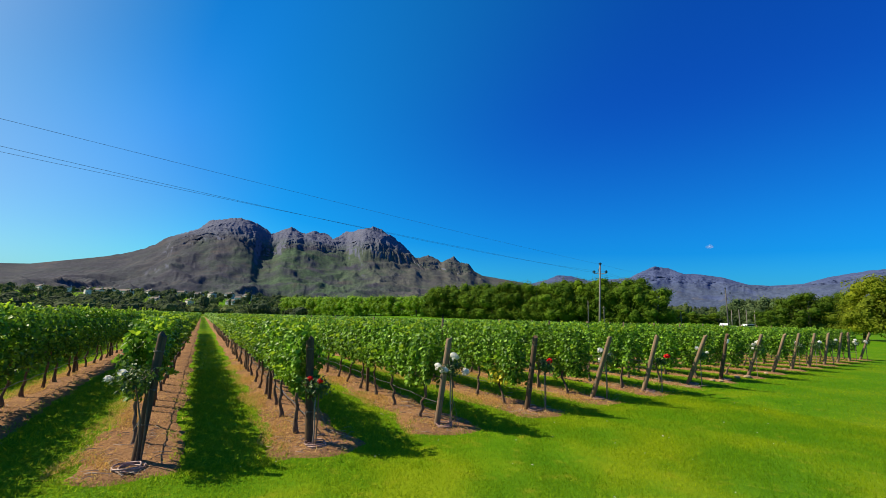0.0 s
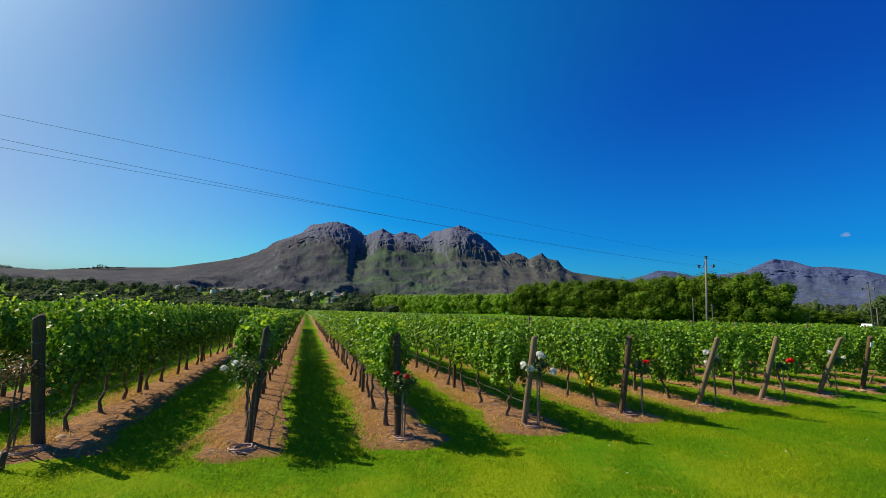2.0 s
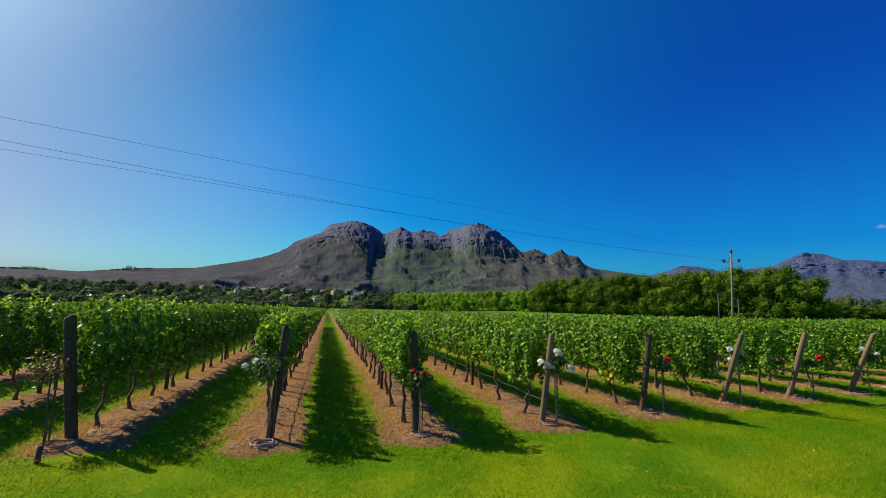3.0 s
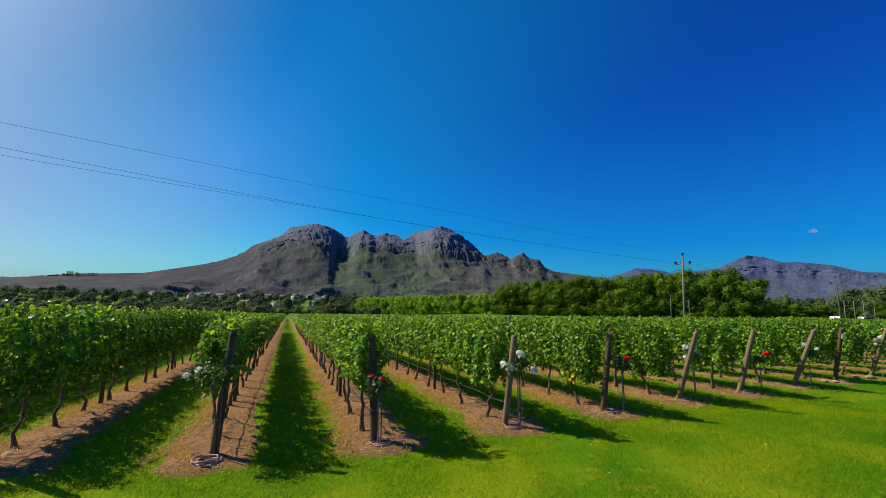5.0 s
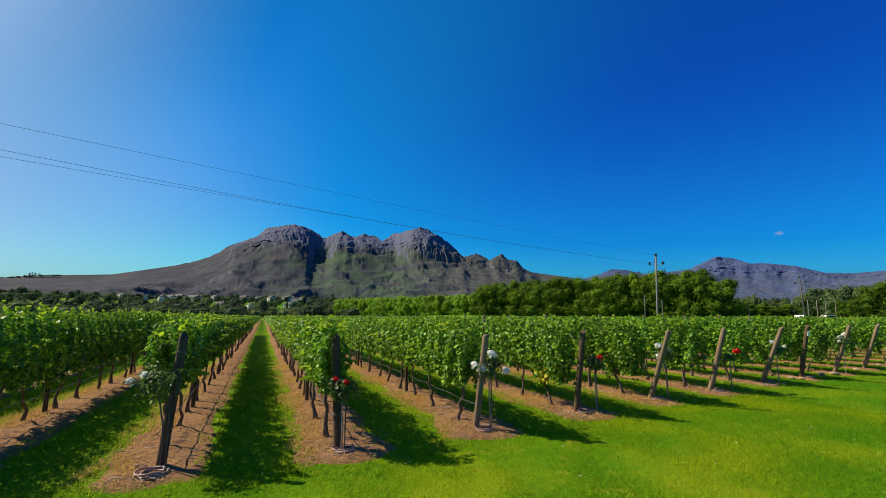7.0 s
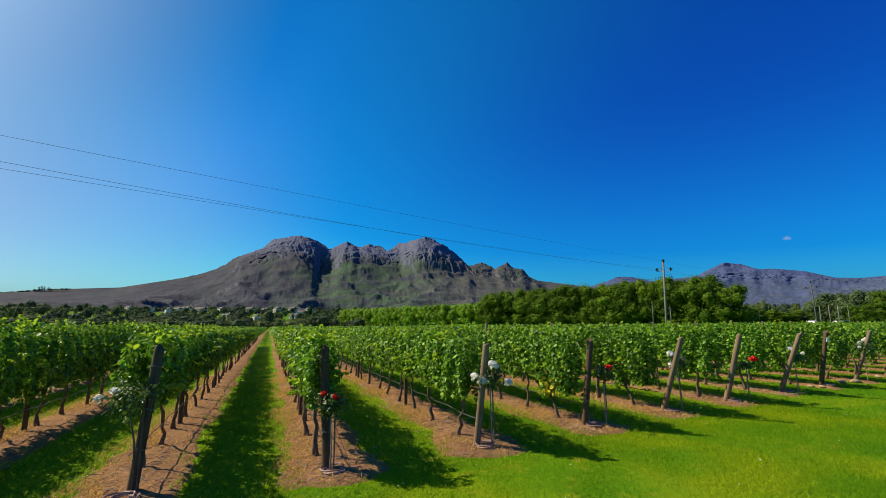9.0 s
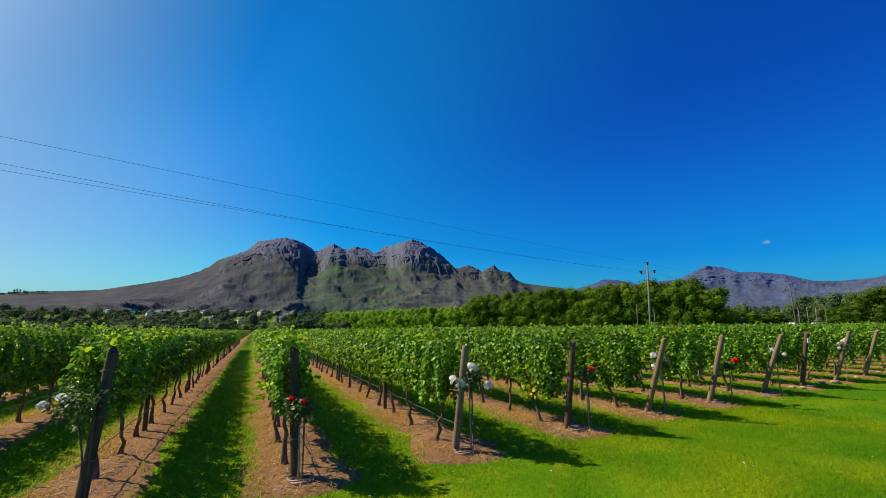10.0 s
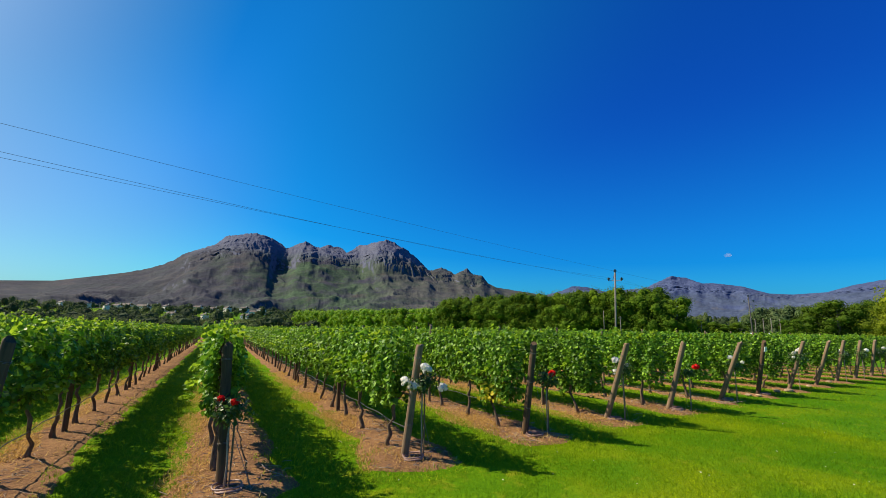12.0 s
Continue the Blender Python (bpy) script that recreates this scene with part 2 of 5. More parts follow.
M_VINE = leafy("vine_leaf", (0.030, 0.100, 0.010), (0.27, 0.49, 0.030), (0.32, 0.62, 0.04), 0.20, 0.48, 0.20)
M_SHOOT = leafy("young_vine_leaf", (0.11, 0.26, 0.015), (0.28, 0.46, 0.03), (0.60, 0.78, 0.05), 0.45)
M_YELLOW = leafy("yellowed_vine_leaf", (0.36, 0.38, 0.02), (0.70, 0.58, 0.03), (0.75, 0.65, 0.05), 0.35)
M_ROSE_LEAF = leafy("rose_leaf", (0.022, 0.065, 0.012), (0.115, 0.20, 0.036), (0.18, 0.32, 0.04), 0.25)
M_ROSE_LEAF_RED = leafy("bronze_rose_leaf", (0.07, 0.075, 0.02), (0.27, 0.19, 0.07), (0.3, 0.2, 0.06), 0.25)
M_RED = leafy("red_petal", (0.75, 0.006, 0.008), (0.92, 0.03, 0.02), (0.95, 0.02, 0.015), 0.45, 0.5, 0.2)
M_WHITE = leafy("white_petal", (0.80, 0.78, 0.72), (0.90, 0.89, 0.86), (0.95, 0.93, 0.86), 0.45, 0.5, 0.2)
M_LABEL = surface("white_label", (0.7, 0.69, 0.66), (0.85, 0.84, 0.82), 30, 6, 0.6, 0.1, 0.001)
M_TREE = leafy("broad_leaf", (0.054, 0.106, 0.010), (0.118, 0.196, 0.015), (0.26, 0.38, 0.03), 0.20, 0.75, 0.04, 0.22, ((0.70, 0.78, 0.8), (1.0, 1.0, 1.0), (1.35, 1.25, 1.0)))
M_TREE_DEEP = leafy("deep_green_leaf", (0.042, 0.082, 0.009), (0.088, 0.144, 0.013), (0.22, 0.34, 0.03), 0.24, 0.75, 0.04)
M_TREE_LIGHT = leafy("poplar_leaf", (0.12, 0.25, 0.014), (0.22, 0.39, 0.020), (0.45, 0.65, 0.03), 0.4, 0.6, 0.2)
M_OLIVE = leafy("olive_leaf", (0.10, 0.145, 0.012), (0.21, 0.25, 0.020), (0.42, 0.48, 0.03), 0.35, 0.7, 0.05, 0.22, ((0.7, 0.75, 0.8), (1.0, 1.0, 1.0), (1.25, 1.2, 1.0)))
M_TREE_GREY = leafy("willow_leaf", (0.06, 0.10, 0.04), (0.15, 0.20, 0.085), (0.25, 0.36, 0.10), 0.25, 0.75, 0.04)
# the far woods' greens have a little bluish haze mixed in
M_WOODS = leafy("far_woods_leaf", (0.052, 0.080, 0.034), (0.100, 0.138, 0.050), (0.15, 0.22, 0.06), 0.25, 0.8, 0.1, 0.030)
M_GRASS = leafy("grass_blade", (0.074, 0.165, 0.006), (0.28, 0.41, 0.012), (0.52, 0.66, 0.04), 0.40, 0.7, 0.1, 0.7, ((0.75, 0.92, 0.9), (1.0, 1.0, 1.0), (1.7, 1.25, 1.0)))
M_LAWN_BLADE = leafy("lawn_blade", (0.070, 0.172, 0.003), (0.21, 0.37, 0.008), (0.42, 0.58, 0.03), 0.42, 0.8, 0.05, 0.45, ((0.72, 0.92, 0.9), (1.10, 1.05, 1.0), (2.0, 1.35, 1.1)))
M_STRAW = leafy("dry_grass", (0.48, 0.28, 0.075), (0.82, 0.55, 0.20), (0.72, 0.48, 0.13), 0.35, 0.8, 0.1)
M_CANE = surface("cut_cane", (0.20, 0.14, 0.10), (0.48, 0.38, 0.29), 50, 5, 0.9, 0.3, 0.003)
M_HOSE = surface("black_hose", (0.03, 0.03, 0.032), (0.09, 0.09, 0.09), 60, 4, 0.35, 0.1, 0.002)
M_COIL = surface("brown_pipe", (0.19, 0.105, 0.085), (0.42, 0.27, 0.22), 60, 5, 0.6, 0.1, 0.002)
M_WIRE = surface("galvanised_wire", (0.10, 0.085, 0.07), (0.26, 0.24, 0.22), 80, 4, 0.55, 0.1, 0.001, metal=0.5)
M_CABLE = surface("aged_cable", (0.035, 0.048, 0.07), (0.08, 0.10, 0.13), 8, 1, 0.6, 0)
M_POLE = surface("grey_pole", (0.12, 0.105, 0.095), (0.25, 0.225, 0.20), 14, 2, 0.85, 0.4, 0.006, stretch=(1, 1, 0.1))
M_INSUL = surface("dark_insulator", (0.008, 0.012, 0.03), (0.03, 0.035, 0.06), 20, 4, 0.25, 0.1, 0.002)
M_PLASTER = surface("white_plaster", (0.46, 0.44, 0.41), (0.66, 0.64, 0.60), 3, 0.4, 0.9, 0.2, 0.01)
M_ROOF = surface("grey_roof", (0.07, 0.055, 0.05), (0.15, 0.115, 0.10), 4, 0.6, 0.85, 0.3, 0.02)
M_GLASS = surface("dark_window", (0.015, 0.018, 0.022), (0.04, 0.045, 0.05), 3, 0.5, 0.15, 0)
# the rock and brown scrub tones carry the blue of distance haze
M_MOUNT = mountain_material("hazed_mountain_rock", (0.082, 0.092, 0.144), (0.116, 0.125, 0.172), (0.048, 0.080, 0.045), (0.047, 0.048, 0.066), (0.080, 0.077, 0.074), 0.20, 430, 0.54, (700, 1925, 66))
# every tone of the far range has distance haze painted in as blue
M_RANGE = mountain_material("hazed_far_range_rock", (0.038, 0.056, 0.126), (0.082, 0.108, 0.206), (0.052, 0.080, 0.122), (0.058, 0.076, 0.134), (0.064, 0.084, 0.142), 1.3, 230, 0.72)


# ---- building helpers ----
def part(name, data, material, parent=None, label=""):
    """Links a mesh or a bmesh as one mesh object, under a thing or a part."""
    if isinstance(data, bmesh.types.BMesh):
        me = bpy.data.meshes.new(name)
        data.to_mesh(me)
        data.free()
    else:
        me = data
    if material and not me.materials:
        me.materials.append(material)
    ob = new(name, me)
    if parent:
        ob.parent = parent
    if label:
        tagged(ob, label)
    return ob


def mesh_of(name, verts, faces, material, smooth=False):
    me = bpy.data.meshes.new(name)
    me.from_pydata(np.asarray(verts).tolist(), [], faces if isinstance(faces, list) else faces.tolist())
    if smooth:
        me.polygons.foreach_set("use_smooth", [True] * len(me.polygons))
    me.materials.append(material)
    me.update()
    return me


class Heap:
    """Vertices and faces gathered for one mesh."""

    def __init__(self):
        self.v, self.f, self.n = [], [], 0

    def add(self, verts, faces):
        self.v.append(np.asarray(verts, float))
        self.f += [[i + self.n for i in face] for face in faces]
        self.n += len(verts)
        return self

    def tube(self, path, radii, sides=7, cap=True):
        path = [Vector(p) for p in path]
        radii = radii if isinstance(radii, (list, tuple)) else [radii] * len(path)
        verts, faces = [], []
        for i, p in enumerate(path):
            way = (path[min(i + 1, len(path) - 1)] - path[max(i - 1, 0)]).normalized()
            side = way.cross(Vector((0.31, 0.95, 0.07))).normalized()
            up = side.cross(way)
            for s in range(sides):
                a = 2 * math.pi * s / sides
                verts.append(p + radii[i] * (math.cos(a) * side + math.sin(a) * up))
        for i in range(len(path) - 1):
            for s in range(sides):
                t = (s + 1) % sides
                faces.append([i * sides + s, i * sides + t, (i + 1) * sides + t, (i + 1) * sides + s])
        if cap:
            faces += [list(range(sides))[::-1], [(len(path) - 1) * sides + s for s in range(sides)]]
        return self.add(verts, faces)

    def box(self, lo, hi):
        (a, b, c), (d, e, f) = lo, hi
        return self.add([(a, b, c), (d, b, c), (d, e, c), (a, e, c), (a, b, f), (d, b, f), (d, e, f), (a, e, f)],
                        [[3, 2, 1, 0], [4, 5, 6, 7], [0, 1, 5, 4], [1, 2, 6, 5], [2, 3, 7, 6], [3, 0, 4, 7]])

    def many(self, shape, faces, places):
        """One shape at many places; places are 4 x 4 arrays."""
        shape = np.asarray(shape, float)
        k = len(shape)
        out = np.einsum("nij,kj->nki", places[:, :3, :3], shape) + places[:, None, :3, 3]
        self.v.append(out.reshape(-1, 3))
        fa = np.asarray(faces)
        self.f += (fa[None] + (self.n + np.arange(len(places)) * k)[:, None, None]).reshape(-1, fa.shape[1]).tolist()
        self.n += k * len(places)
        return self

    def mesh(self, name, material, smooth=False):
        return mesh_of(name, np.concatenate(self.v), self.f, material, smooth)


def turned(rng, at, face, droop, size, jitter=0.5):
    """Places for leaves at the points, with their faces turned roughly to the given ways and their tips hanging."""
    n = len(at)
    z = face + rng.normal(0, jitter, (n, 3))
    z /= np.linalg.norm(z, axis=1)[:, None] + 1e-9
    tip = droop + rng.normal(0, 0.6, (n, 3))
    tip -= z * (tip * z).sum(1)[:, None]
    tip /= np.linalg.norm(tip, axis=1)[:, None] + 1e-9
    x = np.cross(tip, z)
    m = np.zeros((n, 4, 4))
    size = np.broadcast_to(size, n)[:, None]
    m[:, :3, 0], m[:, :3, 1], m[:, :3, 2], m[:, :3, 3] = x * size, tip * size, z * size, at
    return m


# a lobed vine leaf, folded along its rib
LEAF = [(0, 0, 0), (0.44, -0.06, 0.07), (0.50, 0.42, 0.09), (0, 1.0, 0.0), (-0.50, 0.42, 0.09), (-0.44, -0.06, 0.07)]
LEAF_F = [[0, 1, 2], [0, 2, 3], [0, 3, 4], [0, 4, 5]]
OVAL = [(0, 0, 0), (0.32, 0.45, 0.08), (0, 1, 0), (-0.32, 0.45, 0.08)]
OVAL_F = [[0, 1, 2], [0, 2, 3]]
OVAL_WIDE = [(0, 0, 0), (0.50, 0.42, 0.10), (0, 1, 0), (-0.50, 0.42, 0.10)]


# ---- ground ----
def upland(x, y):
    """How far the valley floor has risen towards the mountain's foot."""
    f = min(1.0, max(0.0, (math.hypot(x, y) - 300) / 520)) if y > 0 else 0.0
    return 15.0 * f * f * (3 - 2 * f) * min(1.0, max(0.0, y / 200))


def lay(x, y):
    """How far the vineyard falls away from the lawn along its rows; the land is level again beyond and to the east."""
    down = -0.015 * np.clip(np.asarray(y, float) - 4.0, 0, 236)
    back = np.clip((np.asarray(y, float) - 250) / 180, 0, 1)
    east = np.clip((np.asarray(x, float) - 45) / 35, 0, 1)
    return down * (1 - back * back * (3 - 2 * back)) * (1 - east * east * (3 - 2 * east))


def ground():
    rng = np.random.default_rng(3)
    radii = np.concatenate([[0], np.geomspace(1.2, 4800, 70)])
    spokes = 120
    verts, faces = [(1, -5, 0.0)], []
    for i, r in enumerate(radii[1:]):
        a = np.arange(spokes) * 2 * np.pi / spokes
        z = lay(1 + r * np.cos(a), -5 + r * np.sin(a)) + (rng.normal(0, 0.008, spokes) if r < 9 else [upland(1 + r * math.cos(b), -5 + r * math.sin(b)) for b in a])
        verts += list(zip(1 + r * np.cos(a), -5 + r * np.sin(a), z))
    for s in range(spokes):
        faces.append([0, 1 + s, 1 + (s + 1) % spokes])
    for i in range(len(radii) - 2):
        for s in range(spokes):
            t = (s + 1) % spokes
            faces.append([1 + i * spokes + s, 1 + (i + 1) * spokes + s, 1 + (i + 1) * spokes + t, 1 + i * spokes + t])
    return tagged(part("ground", mesh_of("ground", verts, faces, M_LAWN, True), None), "short mown bright green lawn with paler dry patches", "lawn", kind="structure")


ground()


# ---- mountains ----
def value_noise(x, y, seed):
    """Smooth noise between -1 and 1 on a plane."""
    xi, yi = np.floor(x).astype(np.int64), np.floor(y).astype(np.int64)
    fx, fy = x - xi, y - yi
    fx, fy = fx * fx * (3 - 2 * fx), fy * fy * (3 - 2 * fy)

    def corner(a, b):
        h = (a * 374761393 + b * 668265263 + seed * 974634777) & 0xFFFFFFFF
        h = ((h ^ (h >> 13)) * 1274126177) & 0xFFFFFFFF
        return ((h ^ (h >> 16)) & 0xFFFF) / 32767.5 - 1

    return (corner(xi, yi) * (1 - fx) + corner(xi + 1, yi) * fx) * (1 - fy) + (corner(xi, yi + 1) * (1 - fx) + corner(xi + 1, yi + 1) * fx) * fy


def layered(x, y, seed, octaves=5, ridged=False):
    total, amp, scale = 0.0, 0.5, 1.0
    for o in range(octaves):
        v = value_noise(x * scale, y * scale, seed + o)
        total = total + amp * ((1 - 2 * np.abs(v)) if ridged else v)
        amp, scale = amp * 0.5, scale * 2.03
    return total


# azimuth clockwise from the rows' direction, in degrees, and the rise of the crest above the eye in degrees
CREST_WEST = [(-60, 1.6), (-42, 2.0), (-30, 2.45), (-25, 2.4), (-21, 3.0), (-15, 3.45), (-10, 4.6), (-7.4, 5.35), (-5.1, 6.5), (-4.3, 7.3), (-1.1, 8.8), (-0.3, 9.75), (2.9, 10.5), (4.2, 10.3), (5.4, 9.85), (6.6, 9.0)]
CREST_MIDDLE = [(7.0, 9.0), (7.9, 9.45), (8.9, 10.05), (9.8, 9.5), (10.6, 9.3), (11.5, 9.68), (13.2, 9.45), (14.2, 8.9), (15.5, 9.8), (19.1, 10.8), (20.5, 10.35), (22.0, 9.4), (23.2, 8.5), (24.7, 7.05)]
CREST_EAST = [(25.4, 7.0), (26.5, 7.45), (28.3, 6.55), (29.8, 7.35), (30.5, 6.65), (31.8, 6.4), (32.6, 5.4), (33.6, 4.9), (38.7, 4.1), (41, 3.2), (46, 1.5), (60, 0.6)]
CREST_FAR = [(34, 2.5), (39, 3.7), (41.9, 4.5), (43.2, 5.1), (44.8, 5.0), (47, 4.4), (51.5, 4.75), (53.1, 5.55), (54.4, 6.15), (56, 5.8), (57.4, 5.15), (58.2, 5.2), (61, 4.75), (63.4, 3.9), (65.3, 3.75), (68, 3.9), (70, 4.55), (72.8, 5.05), (76, 5.3), (84, 4.0), (100, 3.0)]


# the foot of the rock band as a share of the crest's rise, by azimuth; 1: no band
BAND = [(-60, 1.0), (-9, 0.97), (-5, 0.90), (-3, 0.78), (0, 0.66), (3, 0.63), (4.6, 0.62), (5.6, 0.50), (6.8, 0.54), (8.2, 0.68), (9.6, 0.70), (11.5, 0.66), (14.5, 0.60), (16.4, 0.58), (17.2, 0.62), (20, 0.63), (22.5, 0.68), (24.6, 0.74), (26, 0.62), (28, 0.64), (30, 0.62), (32.5, 0.72), (35, 0.92), (40, 1.0), (60, 1.0)]
# how far the face stands back (+) or comes forward (-) in metres, by azimuth
SETBACK = [(-60, 0), (-20, 40), (-12, -20), (-6, 40), (-2, 20), (1.2, -60), (4.0, -90), (5.0, 0), (6.7, 150), (7.6, 120), (8.7, -10), (9.6, 20), (10.6, 190), (11.3, 150), (13.6, 270), (15.6, 350), (16.6, 200), (18.2, -60), (20.5, -40), (22.6, 30), (24.7, 190), (25.8, 70), (26.6, 90), (28.0, 240), (29.0, 110), (29.9, 170), (31.0, 200), (31.6, 190), (33.0, 320), (38, 180), (60, 0)]


def eased(x, table):
    """A smooth line through a table of (x, value)."""
    table = np.array(table)
    i = np.clip(np.searchsorted(table[:, 0], x) - 1, 0, len(table) - 2)
    f = np.clip((x - table[i, 0]) / (table[i + 1, 0] - table[i, 0]), 0, 1)
    f = f * f * (3 - 2 * f)
    return table[i, 1] * (1 - f) + table[i + 1, 1] * f


# the same for the far range
BAND_FAR = [(34, 1.0), (40, 0.9), (43, 0.78), (47, 0.9), (52, 0.74), (54.5, 0.66), (58, 0.70), (61, 0.72), (64, 0.80), (67, 0.78), (72, 0.70), (78, 0.74), (100, 1.0)]
SETBACK_FAR = [(34, 0), (41, -27), (43.4, 0), (46, 76), (50, 27), (52.4, -27), (54.2, -58), (55.1, 14), (55.9, 50), (56.9, -9), (57.7, 50), (59, -4), (60.4, 58), (61.4, 4), (62.6, 54), (64, 27), (65.6, 86), (67.2, 22), (68.6, 58), (70.2, -18), (71.4, 27), (73.2, -27), (75, 27), (80, 27), (100, 0)]


def range_of(name, crest, band, setback, az, near, far, tail, material, seed, label):
    """A mountain: long scrub slopes cut by gullies, and above them a band of ribbed, ledged cliffs up to the crest."""
    crest = np.array(crest)
    rise = np.interp(az, crest[:, 0], crest[:, 1])
    craggy = np.clip((rise - 4.0) / 3, 0.0, 1)
    rise = rise + (0.13 * layered(az * 2.1, az * 0, 71 + seed, 5) + 0.12 * layered(az * 3.0, az * 0, 78 + seed, 4, True) - 0.05) * craggy
    wide = np.exp(-0.5 * (np.arange(-40, 41) / 22) ** 2)
    calm = np.convolve(np.pad(rise, 40, mode="edge"), wide / wide.sum(), mode="valid")
    uc = 0.79
    u = np.concatenate([np.linspace(0, uc, 80)[:-1], np.linspace(uc, 1, 74), 1 + np.linspace(0.05, 1, 6)])
    A, U = np.meshgrid(az, u)
    s = np.clip((U - uc) / (1 - uc), 0, 1)                    # up the cliff
    v = np.clip(U / uc, 0, 1)                                 # up the slope
    bx, by = far * np.sin(np.radians(A)) * (0.4 + 0.6 * U), far * np.cos(np.radians(A)) * (0.4 + 0.6 * U)
    warp, lean = layered(bx / 520, by / 520, 11 + seed, 4), layered(bx / 700 + 7, by / 700, 13 + seed, 3)
    # big spurs: the cliffs hold them fully, the slopes let them spread and wander
    back = eased(A + (1 - v) * (5.0 * warp + 3.0 * lean) + (1 - s) * 0.25 * warp, setback)
    rock = np.clip((0.97 - eased(A, band)) / 0.2, 0, 1)
    ribs = layered(A * 0.8 + 2.2 * warp + 1.6 * lean + 0.9 * s, s * 2.6 + 1.5 * lean, 51, 5, True)
    cracks = layered(A * 3.6 + 4.0 * warp, s * 5.5 + 3 + 3.0 * lean, 57, 4, True)
    on_cliff = np.clip((U - uc + 0.05) / 0.08, 0, 1)
    on_cliff = on_cliff * on_cliff * (3 - 2 * on_cliff) * rock
    R = near + (far - near) * U + 0.78 * back * (0.62 * v ** 4 + 0.38 * s) - on_cliff * (48 * ribs + 22 * cracks) * (1 - 0.6 * s)
    R = np.where(U > 1, R + tail * (U - 1), R)
    foot = 0.26 + 0.74 * eased(A, band) + 0.05 * layered(A * 0.35, A * 0, 83, 1) * rock
    ledge = 0.020 * np.sin(2 * np.pi * (3.7 * s + 1.6 * warp + 0.9 * lean)) * layered(A * 0.9, s * 2, 95, 3) * 2 + 0.004 * np.sin(2 * np.pi * (9 * s + 4.5 * warp))
    climb = 0.25 * s + 0.75 * (1 - (1 - s) ** 1.5) + ledge * np.clip(s / 0.1, 0, 1) * np.clip((1 - s) / 0.12, 0, 1)
    slope = 0.42 * v ** 1.15 + 0.58 * v ** 2.3
    cliffy = foot * slope + (1 - foot) * climb
    plain = 0.5 * U ** 1.35 + 0.5 * U ** 2.2
    e = np.where(rock > 0, cliffy * rock + plain * (1 - rock), plain)
    e = np.clip(e, 0, 0.999)
    e = np.where(U >= 1, 1.0, e)
    exact = np.clip((U - 0.94) / 0.06, 0, 1) ** 2
    top = np.tan(np.radians(calm))[None] * (1 - exact) + np.tan(np.radians(rise))[None] * exact
    e = e + 0.05 * layered(A * 0.9 + 0.8 * warp, 3.5 * U * 4, 84, 4) * on_cliff * np.clip((1 - U) / 0.10, 0, 1)
    Z = np.minimum(e * top, np.tan(np.radians(rise))[None] * (0.985 + 0.015 * np.clip(U, 0, 1))) * R + 2.0 * (U > 0.02)
    draws = layered(bx / 330 + 0.7 * warp, by / 430 + 0.7 * lean, 61 + seed, 5, True) - 0.1           # gullies and small spurs of the slope
    rills = layered(bx / 95 + 1.2 * warp, by / 170, 67 + seed, 4, True)
    Z = Z + (52 * draws + 9 * rills) * np.clip(v / 0.3, 0, 1) * (1 - 0.75 * on_cliff) * np.clip((1 - U) / (0.55 - 0.47 * rock), 0, 1) ** 1.5 * (1.5 - 0.5 * rock)
    Z = np.where(U > 1, Z * np.clip(2 - U, 0, 1) ** 1.3, Z)
    Z = np.where(U == 0, -3.0, Z)
    X, Y = R * np.sin(np.radians(A)), R * np.cos(np.radians(A))
    rows, cols = A.shape
    idx = np.arange(rows * cols).reshape(rows, cols)
    faces = np.stack([idx[:-1, :-1], idx[:-1, 1:], idx[1:, 1:], idx[1:, :-1]], -1).reshape(-1, 4)[:, ::-1]
    ob = part(name, mesh_of(name, np.stack([X, Y, Z], -1).reshape(-1, 3), faces, material, True), None)
    return tagged(ob, label, "mountain", kind="structure")


range_of("mountain_massif", CREST_WEST + CREST_MIDDLE + CREST_EAST, BAND, SETBACK, np.concatenate([np.arange(-60, -16, 0.35), np.arange(-16, 42, 0.07), np.arange(42, 60.1, 0.5)]), 1500.0, 3800.0, 700, M_MOUNT, 0, "rugged rock mountain with green and brown scrub slopes, tinted by haze")
range_of("mountain_far_range", CREST_FAR, BAND_FAR, SETBACK_FAR, np.concatenate([np.arange(34, 78, 0.09), np.arange(78, 100.1, 0.5)]), 2400.0, 4250.0, 350, M_RANGE, 200, "distant mountain range with a rocky crest, coloured blue by haze")


# ---- the vineyard ----
SPACING = 2.4
ROWS = range(-5, 16)


# foot of each end post, and how far its top leans along x and y
POST_FOOT = {-1: (-2.61, 1.98), 0: (0.09, 1.52), 1: (2.30, 1.52), 2: (4.65, 1.76), 3: (7.10, 2.18), 4: (9.55, 2.62), 5: (11.88, 2.90), 6: (14.60, 3.32), 7: (16.88, 3.58), 9: (21.74, 4.21)}
POST_LEAN = {-1: (-0.14, -0.15), 0: (0.13, 0.06), 1: (-0.08, 0.05), 2: (0.11, -0.20), 3: (0.10, -0.17), 4: (0.05, -0.57), 5: (0.12, -0.44), 6: (0.0, -0.67), 7: (-0.03, -0.34), 8: (0.05, -0.56), 9: (-0.03, -0.57), 12: (0.0, -0.3), 14: (0.0, -0.05)}


def row_x(k):
    """The line of a row's vines."""
    return SPACING * k - (0.21 if k > 0 else 0.04 if k == 0 else 0.2)


def post_foot(k):
    """Where the end post of a row stands."""
    return POST_FOOT.get(k, (SPACING * k, 2.0 if k < 0 else 2.27 + 0.32 * (k - 3)))


def row_end(k):
    return post_foot(k)[1]


def row_length(k):
    return 226.0


